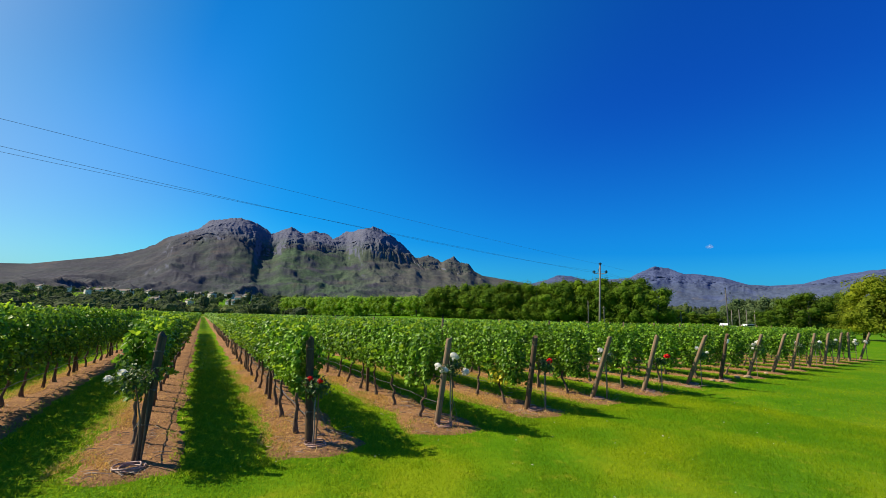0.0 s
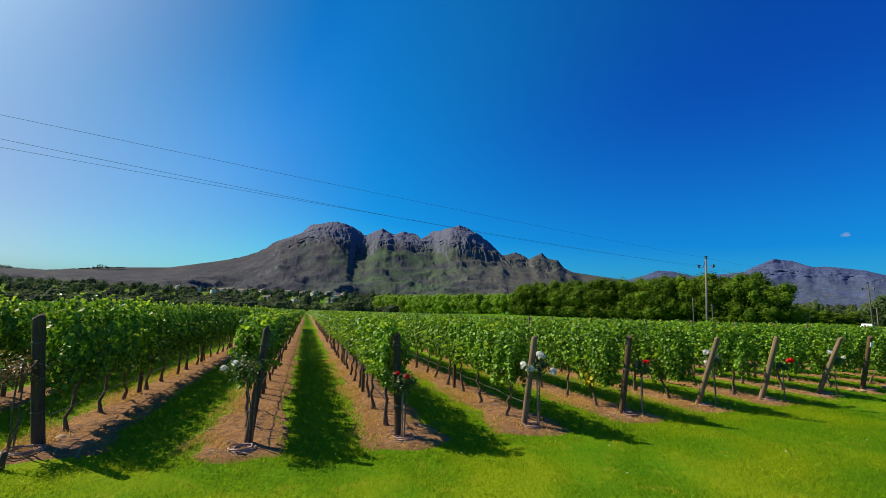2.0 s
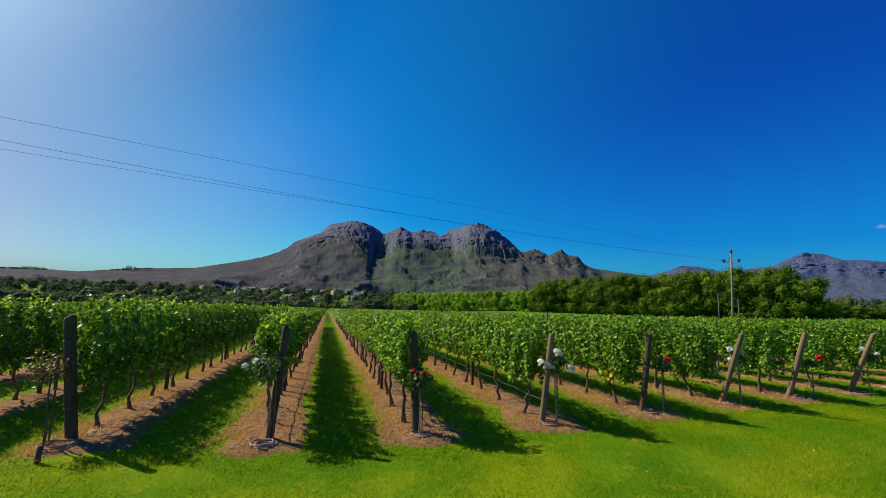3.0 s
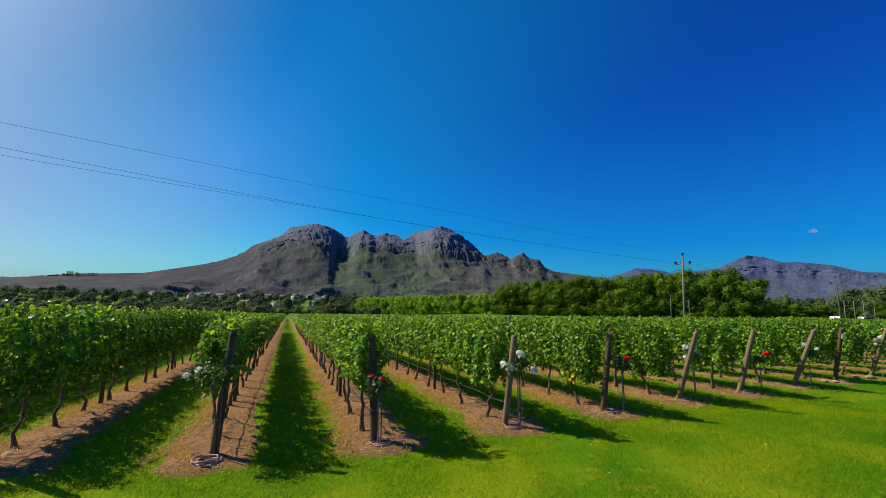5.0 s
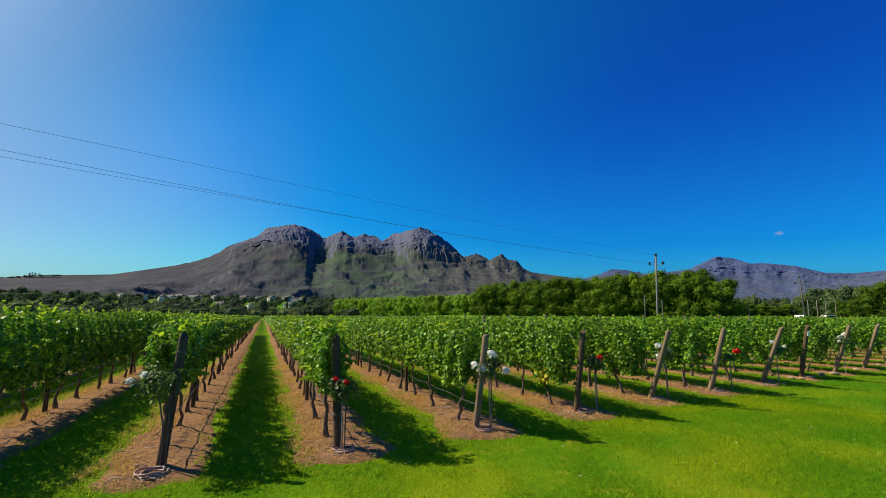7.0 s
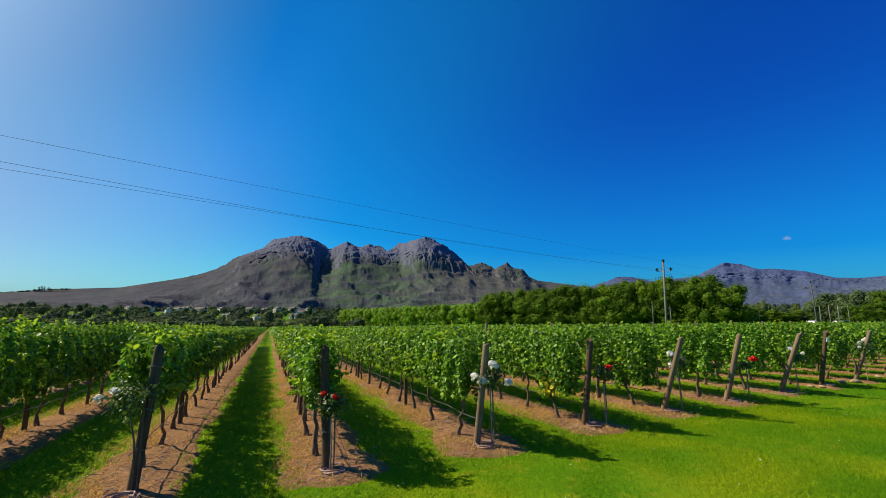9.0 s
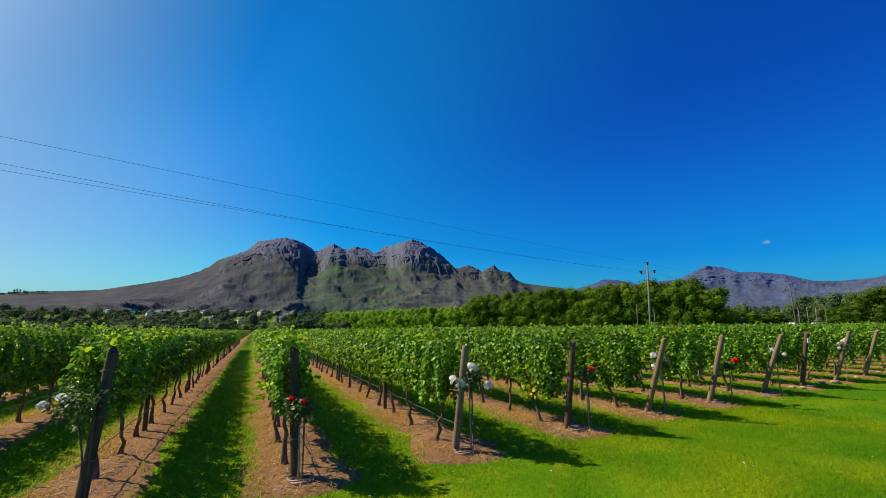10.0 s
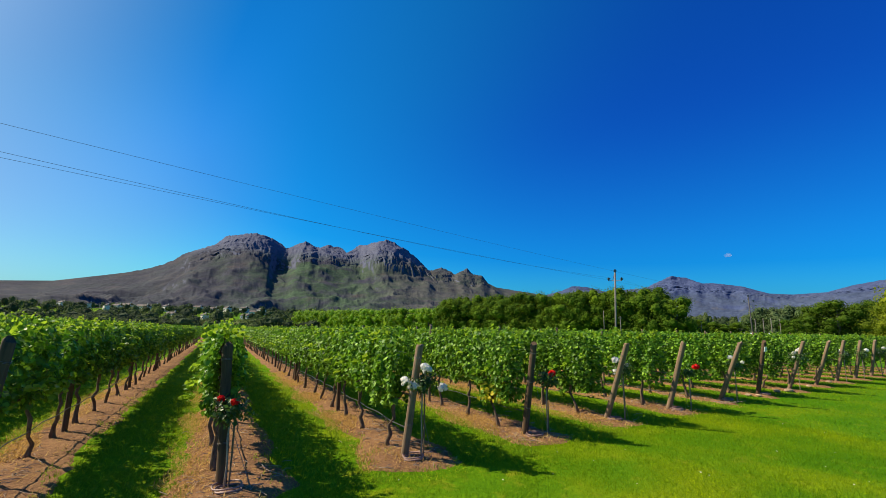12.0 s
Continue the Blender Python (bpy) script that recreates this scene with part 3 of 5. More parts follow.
def soil_bed(k):
    """The bare strip under a row, with a ragged rim and a domed middle."""
    rng = np.random.default_rng(100 + k)
    x0, y0 = SPACING * k, row_end(k) - 0.75
    y1 = row_end(k) + row_length(k) + 1
    ys = np.concatenate([np.arange(y0, y0 + 26, 0.16), np.linspace(y0 + 26, y1, 80)])
    core = 0.58 if k < 3 else 0.50 if k == 3 else 0.36 if k < 6 else 0.17
    wl = core + 0.24 * layered(ys * 1.3, ys * 0 + 3.1 * k, 31, 5)
    wr = core + 0.24 * layered(ys * 1.3, ys * 0 + 3.1 * k + 50, 37, 5)
    flare = 1 + (0.28 if k < 3 else 0.55) * np.exp(-((ys - y0 - 0.7) / 0.8) ** 2)
    round_off = 0.55 + 0.45 * np.sqrt(np.clip((ys - y0 + 0.02) / 0.45, 0, 1))
    across = np.linspace(-1, 1, 13)
    V = []
    for y, a, b, f in zip(ys, wl * flare * round_off, wr * flare * round_off, flare):
        for c in across:
            x = x0 + (c * b if c > 0 else c * a)
            rim = min(1.0, (y - y0) / 0.4)
            h = (0.05 * (1 - c * c) + (0.007 * rng.normal() if abs(c) < 0.95 else -0.02)) * rim - 0.03 * (1 - rim)
            V.append((x, y + 0.06 * math.sin(7 * x + k) * (1 - rim), h + float(lay(x, y))))
    n = len(across)
    F = [[i * n + j, i * n + j + 1, (i + 1) * n + j + 1, (i + 1) * n + j] for i in range(len(ys) - 1) for j in range(n - 1)]
    tagged(part("soil_bed", mesh_of("soil_bed", V, F, M_SOIL, True), None), "strip of bare brown soil with dry straw under a vine row", "soil bed", kind="structure")


for k in ROWS:
    soil_bed(k)


def vine_canopy(seed, leaves, size, low=0.74, top=1.82, span=0.66, shape=LEAF, faces=LEAF_F):
    """The leaves of one vine: a hedge with a ragged skirt and clumps of denser growth."""
    rng = np.random.default_rng(seed)
    n = leaves
    y = span * 1.04 * (2 * rng.beta(1.1, 1.1, n) - 1)
    skirt = low + 0.08 * np.sin(y * 5 + seed) + 0.06 * np.sin(y * 13 + 2 * seed)
    crown = top + 0.07 * np.sin(y * 6 + 3 * seed) + 0.05 * np.sin(y * 15 + seed)
    f = rng.beta(1.15, 1.45, n)
    z = skirt + (crown - skirt) * f
    half = 0.075 + 0.085 * np.sin(np.pi * np.clip(f * 0.95, 0.05, 0.95)) + 0.035 * np.sin(y * 9 + 4 * z + seed)
    side = rng.choice([-1, 1], n)
    x = side * half * np.sqrt(rng.uniform(0.25, 1.25, n))
    at = np.stack([x, y, z], 1)
    face = np.stack([side * 0.9, rng.normal(0, 0.3, n), 0.12 + 0.42 * f], 1)
    droop = np.stack([side * 0.3, rng.normal(0, 0.3, n), -0.9 + 0 * x], 1)
    h = Heap().many(shape, faces, turned(rng, at, face, droop, size * rng.uniform(0.7, 1.25, n), 0.62))
    return h


def vine_shoots(seed, count):
    """Young shoots that stand out above the hedge and at its sides."""
    rng = np.random.default_rng(seed + 900)
    h = Heap()
    for i in range(count):
        p = Vector((rng.uniform(-0.16, 0.16), rng.uniform(-0.62, 0.62), rng.uniform(1.60, 1.76)))
        way = Vector((rng.normal(0, 0.35), rng.normal(0, 0.3), 1)).normalized()
        if i % 3 == 2:
            s = rng.choice([-1, 1])
            p, way = Vector((0.24 * s, p.y, rng.uniform(0.9, 1.6))), Vector((s * 0.8, rng.normal(0, 0.4), 0.3)).normalized()
        ln = rng.uniform(0.12, 0.38) * (0.6 if i % 3 == 2 else 1)
        q = [p + way * ln * t + Vector((0, 0, -0.10 * t * t)) for t in (0, 0.5, 1)]
        h.tube(q, [0.004, 0.003, 0.0015], 3, False)
        m = 7
        ts = rng.uniform(0.05, 1.0, m)
        at = np.array([p + way * ln * t + Vector((0, 0, -0.10 * t * t)) for t in ts])
        fc = rng.normal(0, 0.6, (m, 3)) + (0, 0, 0.6)
        h.many(LEAF, LEAF_F, turned(rng, at, fc, rng.normal(0, 0.6, (m, 3)) + np.array(way) * 0.5, 0.080 * (1.15 - 0.6 * ts)))
    return h


def vine_trunk(seed):
    rng = np.random.default_rng(seed + 500)
    h = Heap()
    path, r = [], []
    lx, ly = rng.normal(0, 0.05), rng.normal(0, 0.15)
    for i in range(8):
        t = i / 7
        path.append((lx * t + rng.normal(0, 0.017), ly * t + rng.normal(0, 0.026), -0.04 + 0.86 * t))
        r.append((0.027 - 0.007 * t) * rng.uniform(0.7, 1.4) + (0.016 if i == 0 else 0.006 if i == 1 else 0))
    h.tube(path, r, 7)
    for s in (-1, 1):
        a = Vector(path[-1])
        h.tube([a + Vector((0, 0, -0.04)), a + Vector((0.01, s * 0.12, 0.05)), a + Vector((0, s * 0.35, 0.07)), a + Vector((0.01, s * 0.6, 0.06))], [0.024, 0.019, 0.015, 0.010], 5)
    return h


NEAR_VINES = 8


def leafed(i, leaves, size=0.068, shoots=17, **more):
    """The hedge of leaves and, apart from it, the young shoots that stand out of it."""
    return vine_canopy(i, leaves, size, **more).mesh("canopy", M_VINE), vine_shoots(i, shoots).mesh("young_growth", M_SHOOT)


CANOPY = [leafed(i, 1700, low=0.77) for i in range(NEAR_VINES)]
CANOPY_DEEP = [leafed(i + 30, 1750, low=0.64) for i in range(5)]
CANOPY_LOW = [leafed(i + 40, 1700, low=0.88) for i in range(4)]
CANOPY_LIGHT = [leafed(i + 60, 900, 0.098, 9, low=0.84, shape=OVAL_WIDE, faces=OVAL_F) for i in range(6)]
CANOPY_LIGHT_DEEP = [leafed(i + 70, 950, 0.098, 9, low=0.64, shape=OVAL_WIDE, faces=OVAL_F) for i in range(4)]
CANOPY_END = [leafed(20 + i, 1650, low=0.50 + 0.1 * i, span=0.55) for i in range(3)]
TRUNKS = [vine_trunk(i).mesh("trunk", M_BARK, True) for i in range(NEAR_VINES)]
PITCH = 1.2


def grapevine(x, y, i, turn, end=False, thin=False):
    v = tagged(new("grapevine"), "leafy green grapevine with a gnarled trunk, trained on the trellis", "grapevine", "vines in the rows")
    v.matrix_world = pose(x, y, 0.02 + float(lay(x, y)), 0, 0, 180 * turn) @ Matrix.Diagonal((1.45 if x > 8 else 1.15, 1, 0.98 if x > 6 else 1.07 if x < -1 else 0.97, 1))
    part("trunk", TRUNKS[i], None, v, "gnarled dark brown vine trunk")
    leaves, shoots = CANOPY_END[i % 3] if end else (CANOPY_LIGHT_DEEP[i % 4] if x < -1 else CANOPY_LIGHT[i % 6]) if thin else CANOPY_DEEP[i % 5] if x < -1 else CANOPY_LOW[i % 4] if x < 2.9 else CANOPY[i]
    tagged(part("young_growth", shoots, None, part("canopy", leaves, None, v), "bright young shoots"), kind="stuff")
    return v


def plant_rows():
    rng = np.random.default_rng(12)
    far_leaves, far_trunks = Heap(), Heap()
    for k in ROWS:
        near = {-3: 6, -2: 20, -1: 32, 0: 34, 1: 34, 2: 34, 3: 12}.get(k, 8 if k > 3 else 0)
        count = int(row_length(k) / PITCH)
        for j in range(count):
            x, y = row_x(k) + rng.normal(0, 0.02), row_end(k) + {0: 0.91, -1: 0.67}.get(k, 0.66) + PITCH * j
            pick, turn = int(rng.integers(NEAR_VINES)), int(rng.integers(2))
            if j < near:
                grapevine(x, y, pick, turn, j == 0 and k > 1, j > 10)
                continue
            far = math.hypot(x - 1, y + 5)
            n = 240 if far < 40 else 140 if far < 65 else 60 if far < 110 else 26
            size = 0.12 if far < 40 else 0.16 if far < 65 else 0.27 if far < 110 else 0.42
            yy = rng.uniform(-0.65, 0.65, n)
            f = rng.beta(1.3, 0.9, n)
            side = rng.choice([-1, 1], n)
            wave = 0.06 * np.sin((y + yy) * 2.1 + k) + 0.05 * np.sin((y + yy) * 5.3 + 2 * k)
            at = np.stack([x + side * rng.uniform(0.05, 0.30, n), y + yy, (0.68 if k < 0 else 0.80) + ((1.26 if k < 0 else 1.02 if k < 3 else 1.03) + wave) * f + lay(x, y)], 1)
            face = np.stack([side * 0.8, rng.normal(0, 0.3, n), 0.4 + 0.5 * f], 1)
            far_leaves.many(OVAL, OVAL_F, turned(rng, at, face, np.array([[0, 0, -1.0]]) + 0 * at, size * rng.uniform(0.7, 1.3, n)))
            if far < 70 and k < 3:
                dz = float(lay(x, y))
                far_trunks.tube([(x, y, dz - 0.02), (x + 0.02, y + 0.05, dz + 0.4), (x, y + 0.02, dz + 0.85)], [0.04, 0.03, 0.028], 4, False)
    tagged(part("vine_hedge", far_leaves.mesh("vine_hedge", M_VINE), None), "long green hedges of trained vines farther along the rows", "vines", kind="stuff")
    tagged(part("vine_trunks", far_trunks.mesh("vine_trunks", M_BARK), None), "dark trunks of the vines farther along the rows", "vine trunks", kind="stuff")


plant_rows()


def post_mesh(height, radius, seed, material):
    """A round timber post with a sawn flat top and checks along its length."""
    rng = np.random.default_rng(seed)
    h = Heap()
    zs = [-0.1, 0.0, 0.03, height * 0.3, height * 0.6, height - 0.03, height - 0.004, height]
    rs = [1.06, 1.08, 1.03, 1.0, 0.98, 0.97, 0.96, 0.90]
    h.tube([(rng.normal(0, 0.003), rng.normal(0, 0.003), z) for z in zs], [radius * r for r in rs], 14)
    me = h.mesh("shaft", material, True)
    me.polygons[len(me.polygons) - 1].use_smooth = False
    return me


def ring(h, cx, cy, z, radius, thick, rng, loops=1):
    pts = []
    for i in range(26 * loops + 1):
        a = i * 2 * math.pi / 26
        r = radius * (1 + 0.05 * math.sin(2 * a + rng.uniform(0, 0.4)) + 0.02 * rng.normal())
        pts.append((cx + r * math.cos(a), cy + r * math.sin(a), z + 0.012 * (i // 26) + 0.006 * math.sin(3 * a)))
    h.tube(pts, thick, 6)


def end_post(k):
    """The end post of a row, leaning out from the row, with its stay wire."""
    rng = random.Random(k)
    dx, dy = POST_LEAN.get(k, (rng.uniform(-0.05, 0.05), rng.uniform(-0.55, -0.2)))
    tall = {-1: 1.78, 0: 1.67}.get(k, 1.61)
    pale = k in (2, 4, 5, 6, 8, 9, 13) or k > 9
    p = tagged(new("end_post"), "weathered round timber end post leaning out from a vine row" if dy < -0.1 else "dark weathered round timber end post of a vine row", "post", "end posts of the rows")
    up = Vector((dx, dy, tall))
    p.matrix_world = Matrix.Translation((*post_foot(k), 0)) @ up.to_track_quat("Z", "Y").to_matrix().to_4x4()
    part("shaft", post_mesh(up.length, (0.076 if k == -1 else 0.056 + 0.007 * rng.random()), k + 50, M_POST_PALE if pale else M_POST), None, p)
    for z in (0.5, 0.95, 1.45) if k < 8 else ():
        h = Heap()
        ring(h, 0, 0, z, 0.083 if k == -1 else 0.065, 0.0025, rng_np, 2)
        part("wire_wrap", h.mesh("wire_wrap", M_WIRE), None, p, "wrap of galvanised trellis wire")
    if 1 <= k <= 6:
        back = p.matrix_world.inverted()
        foot = Vector((post_foot(k)[0] + 0.32, post_foot(k)[1] - 0.30, 0.0))
        high = p.matrix_world @ Vector((0, -0.05, 1.05))
        part("stay_wire", Heap().tube([back @ foot, back @ high], 0.004, 4).mesh("stay_wire", M_WIRE), None, p, "thin slanting stay wire")
    if k == 7:
        part("label", Heap().box((-0.05, -0.072, 1.36), (0.05, -0.058, 1.50)).mesh("label", M_LABEL), None, p, "small white row label")
    return p


rng_np = np.random.default_rng(77)
for k in ROWS:
    end_post(k)


def line_posts():
    """Slender intermediate posts of the trellis."""
    me = post_mesh(1.93, 0.036, 5, M_POST_PALE)
    dark = post_mesh(1.60, 0.042, 6, M_POST)
    for k in ROWS:
        for j in range(6 if -3 <= k < 4 else 2):
            y = row_end(k) + 0.75 + PITCH * (2.5 + 5 * j)
            p = tagged(new("trellis_post"), "slender grey trellis post among the vines", "post", "trellis posts")
            p.matrix_world = pose(row_x(k), y, float(lay(row_x(k), y)), 0, 0, 30 * j)
            part("shaft", dark if k < 3 else me, None, p)


line_posts()


def trellis_wires(k):
    """The irrigation hose and the wires of a row."""
    y0, y1 = row_end(k), row_end(k) + min(row_length(k), 60)
    x = row_x(k)
    h = Heap()
    pts = [(x + 0.05 + 0.01 * math.sin(y), y, 0.44 - 0.025 * math.sin(math.pi * ((y - y0) % 1.2) / 1.2) + float(lay(x, y))) for y in np.arange(y0, y1, 0.6)]
    h.tube(pts, 0.0075, 6)
    tagged(part("irrigation_hose", h.mesh("irrigation_hose", M_HOSE), None), "thin black drip hose strung low along the vine row", "hose", "drip hoses")
    w = Heap()
    for z in (0.82, 1.15, 1.5):
        for s in (-0.07, 0.07):
            w.tube([(x, y0 - 0.1, z), (x + s, max(y0 + 1, 4.0), z), (x + s, y1, z + float(lay(x, y1)))], 0.0016, 3)
    tagged(part("trellis_wire", w.mesh("trellis_wire", M_WIRE), None), "galvanised wires that carry the vines", "wire", "trellis wires")


for k in ROWS:
    trellis_wires(k)


# ---- roses at the row ends ----
def bloom(h, at, size, rng):
    """A full rose: cupped petals wrapped round a ball, open at the top."""
    n = 30
    i = np.arange(n)
    up = 0.95 - 1.55 * (i + 0.5) / n
    a = i * 2.399
    r = np.sqrt(np.clip(1 - up * up, 0, 1))
    d = np.stack([r * np.cos(a), r * np.sin(a), up], 1)
    pos = np.array(at)[None] + d * size * 0.42 - np.array([[0, 0, size * 0.15]])
    petal = [(0, -0.1, 0), (0.42, 0.25, -0.10), (0.34, 0.70, -0.04), (0, 0.85, 0.06), (-0.34, 0.70, -0.04), (-0.42, 0.25, -0.10), (0, 0.35, 0.10)]
    pf = [[6, 0, 1], [6, 1, 2], [6, 2, 3], [6, 3, 4], [6, 4, 5], [6, 5, 0]]
    h.many(petal, pf, turned(rng, pos, d, np.array([[0, 0, 1.0]]) + d * 0.5, size * 0.5, 0.12))


def standard_rose(x, y, seed, blooms, color, leaf, label, crown=0.98, radius=0.20, stem_lean=0.0, wood=None):
    rng = np.random.default_rng(seed)
    r = tagged(new("standard_rose"), label, "rose bush", "roses at the row ends")
    r.matrix_world = pose(x, y, 0)
    h = Heap().tube([(0, 0, -0.03), (0.012, 0.01, 0.3), (-0.008, 0.0, 0.6), (stem_lean, 0, crown - 0.1)], [0.013, 0.011, 0.011, 0.010], 6)
    part("stem", h.mesh("stem", wood or M_CANE, True), None, r)
    for i in range(4):
        a = i * 1.6 + seed
        h = Heap().tube([(stem_lean, 0, crown - 0.12), (stem_lean + radius * 0.5 * math.cos(a), radius * 0.5 * math.sin(a), crown), (stem_lean + radius * math.cos(a), radius * math.sin(a), crown + 0.12)], [0.007, 0.005, 0.003], 4)
        part("branch", h.mesh("branch", M_CANE, True), None, r)
    n = 460
    d = rng.normal(0, 1, (n, 3))
    d /= np.linalg.norm(d, axis=1)[:, None]
    lump = 1 + 0.35 * np.sin(3 * d[:, 0] + seed) * np.sin(4 * d[:, 2] + 2 * seed)
    at = np.array([stem_lean, 0, crown]) + d * (radius * rng.uniform(0.35, 1.15, n) * lump)[:, None] * np.array([1.1, 1.1, 0.85])
    part("foliage", Heap().many(OVAL, OVAL_F, turned(rng, at, d + (0, 0, 0.4), d - (0, 0, 0.3), 0.055 * rng.uniform(0.7, 1.3, n))).mesh("foliage", leaf), None, r)
    for bx, by, bz, size in blooms:
        b = Heap()
        bloom(b, (bx, by, bz), size, rng)
        flower = part("bloom", b.mesh("bloom", color), None, r, "open red rose" if color is M_RED else "open white rose")
        part("flower_stalk", Heap().tube([(stem_lean + bx * 0.4, by * 0.4, crown), (bx, by, bz - 0.2 * size)], [0.004, 0.003], 4).mesh("flower_stalk", M_ROSE_LEAF), None, flower, "thin green stalk")
    s = Heap().tube([(0.05, 0.03, -0.05), (0.055, 0.03, 0.4), (0.05, 0.035, crown - 0.05)], 0.011, 6)
    part("stake", s.mesh("stake", wood or M_POST_PALE), None, r, "thin wooden stake")
    return r


standard_rose(-2.86, 1.78, 1, [], M_WHITE, M_ROSE_LEAF_RED, "standard rose without flowers, bronze leaves, beside an end post", 1.08, 0.27, 0.0, M_BARK)
standard_rose(0.10, 1.40, 2, [(-0.40, 0.0, 1.13, 0.098), (-0.26, 0.03, 1.20, 0.098)], M_WHITE, M_ROSE_LEAF, "standard rose with two white flowers beside an end post", 1.13, 0.22, -0.10, M_BARK)
standard_rose(2.32, 1.36, 3, [(-0.12, -0.06, 1.04, 0.078), (0.02, -0.10, 1.00, 0.088), (0.05, -0.02, 0.99, 0.07)], M_RED, M_ROSE_LEAF, "standard rose with dark red flowers before an end post", 0.90, 0.18, 0.0)
standard_rose(4.85, 1.62, 4, [(-0.28, 0.0, 1.12, 0.12), (-0.16, -0.03, 1.05, 0.15), (-0.05, -0.17, 1.31, 0.135), (0.04, -0.12, 1.27, 0.10), (0.40, 0.15, 0.97, 0.15)], M_WHITE, M_ROSE_LEAF, "standard rose with five white flowers beside an end post", 1.10, 0.19)
standard_rose(7.46, 2.00, 5, [(0.08, -0.06, 1.09, 0.135)], M_RED, M_ROSE_LEAF, "standard rose with one red flower beside an end post", 1.0, 0.16)
standard_rose(9.85, 2.40, 6, [(-0.20, 0, 1.26, 0.14), (-0.20, 0, 1.03, 0.12), (0.12, 0.0, 1.14, 0.09), (0.18, 0.1, 1.08, 0.10)], M_WHITE, M_ROSE_LEAF, "standard rose with white flowers beside an end post", 1.08, 0.18)
standard_rose(12.42, 2.68, 7, [(0.22, -0.03, 1.02, 0.14), (0.33, 0.0, 1.03, 0.12)], M_RED, M_ROSE_LEAF, "standard rose with a large red flower beside an end post", 0.88, 0.10)
standard_rose(14.75, 2.95, 16, [(-0.14, 0.0, 1.20, 0.13), (0.55, 0.1, 1.05, 0.10)], M_WHITE, M_ROSE_LEAF, "standard rose with white flowers beside an end post", 1.0, 0.14)
standard_rose(19.25, 3.55, 18, [(-0.14, 0, 1.22, 0.14), (0.08, 0, 1.30, 0.13), (0.22, 0, 1.33, 0.15), (-0.2, 0.0, 1.10, 0.10), (0.10, 0.1, 1.06, 0.10), (0.40, 0.1, 1.04, 0.10)], M_WHITE, M_ROSE_LEAF, "standard rose with many white flowers beside an end post", 1.12, 0.24)
for k in (10, 11, 12, 14, 15):
    rr = random.Random(300 + k)
    bl = [(rr.uniform(-0.3, 0.3), rr.uniform(-0.1, 0.1), rr.uniform(1.0, 1.4), rr.uniform(0.12, 0.18)) for _ in range({14: 4, 15: 5}.get(k, 2))]
    standard_rose(SPACING * k + rr.uniform(0.0, 0.3), row_end(k) - 0.3, 10 + k, bl, M_WHITE, M_ROSE_LEAF, "standard rose with white flowers beside an end post", 1.08, 0.2)


def pipe_coil(k):
    """A coil of spare pipe lying at the foot of an end post."""
    rng = np.random.default_rng(600 + k)
    h = Heap()
    for i in range(3):
        ring(h, rng.normal(0, 0.02), rng.normal(0, 0.02), 0.05 + 0.016 * i, (0.165 if k < 0 else 0.125) + 0.012 * i, 0.011, rng, 1)
    ob = tagged(part("pipe_coil", h.mesh("pipe_coil", M_COIL), None), "coil of brown irrigation pipe on the soil at a post", "pipe coil", "coils at the posts")
    ob.matrix_world = pose(post_foot(k)[0] + (-0.04 if k < 1 else 0.08), row_end(k) - (0.27 if k < 1 else 0.15), 0.0)


for k in range(-2, 8):
    pipe_coil(k)


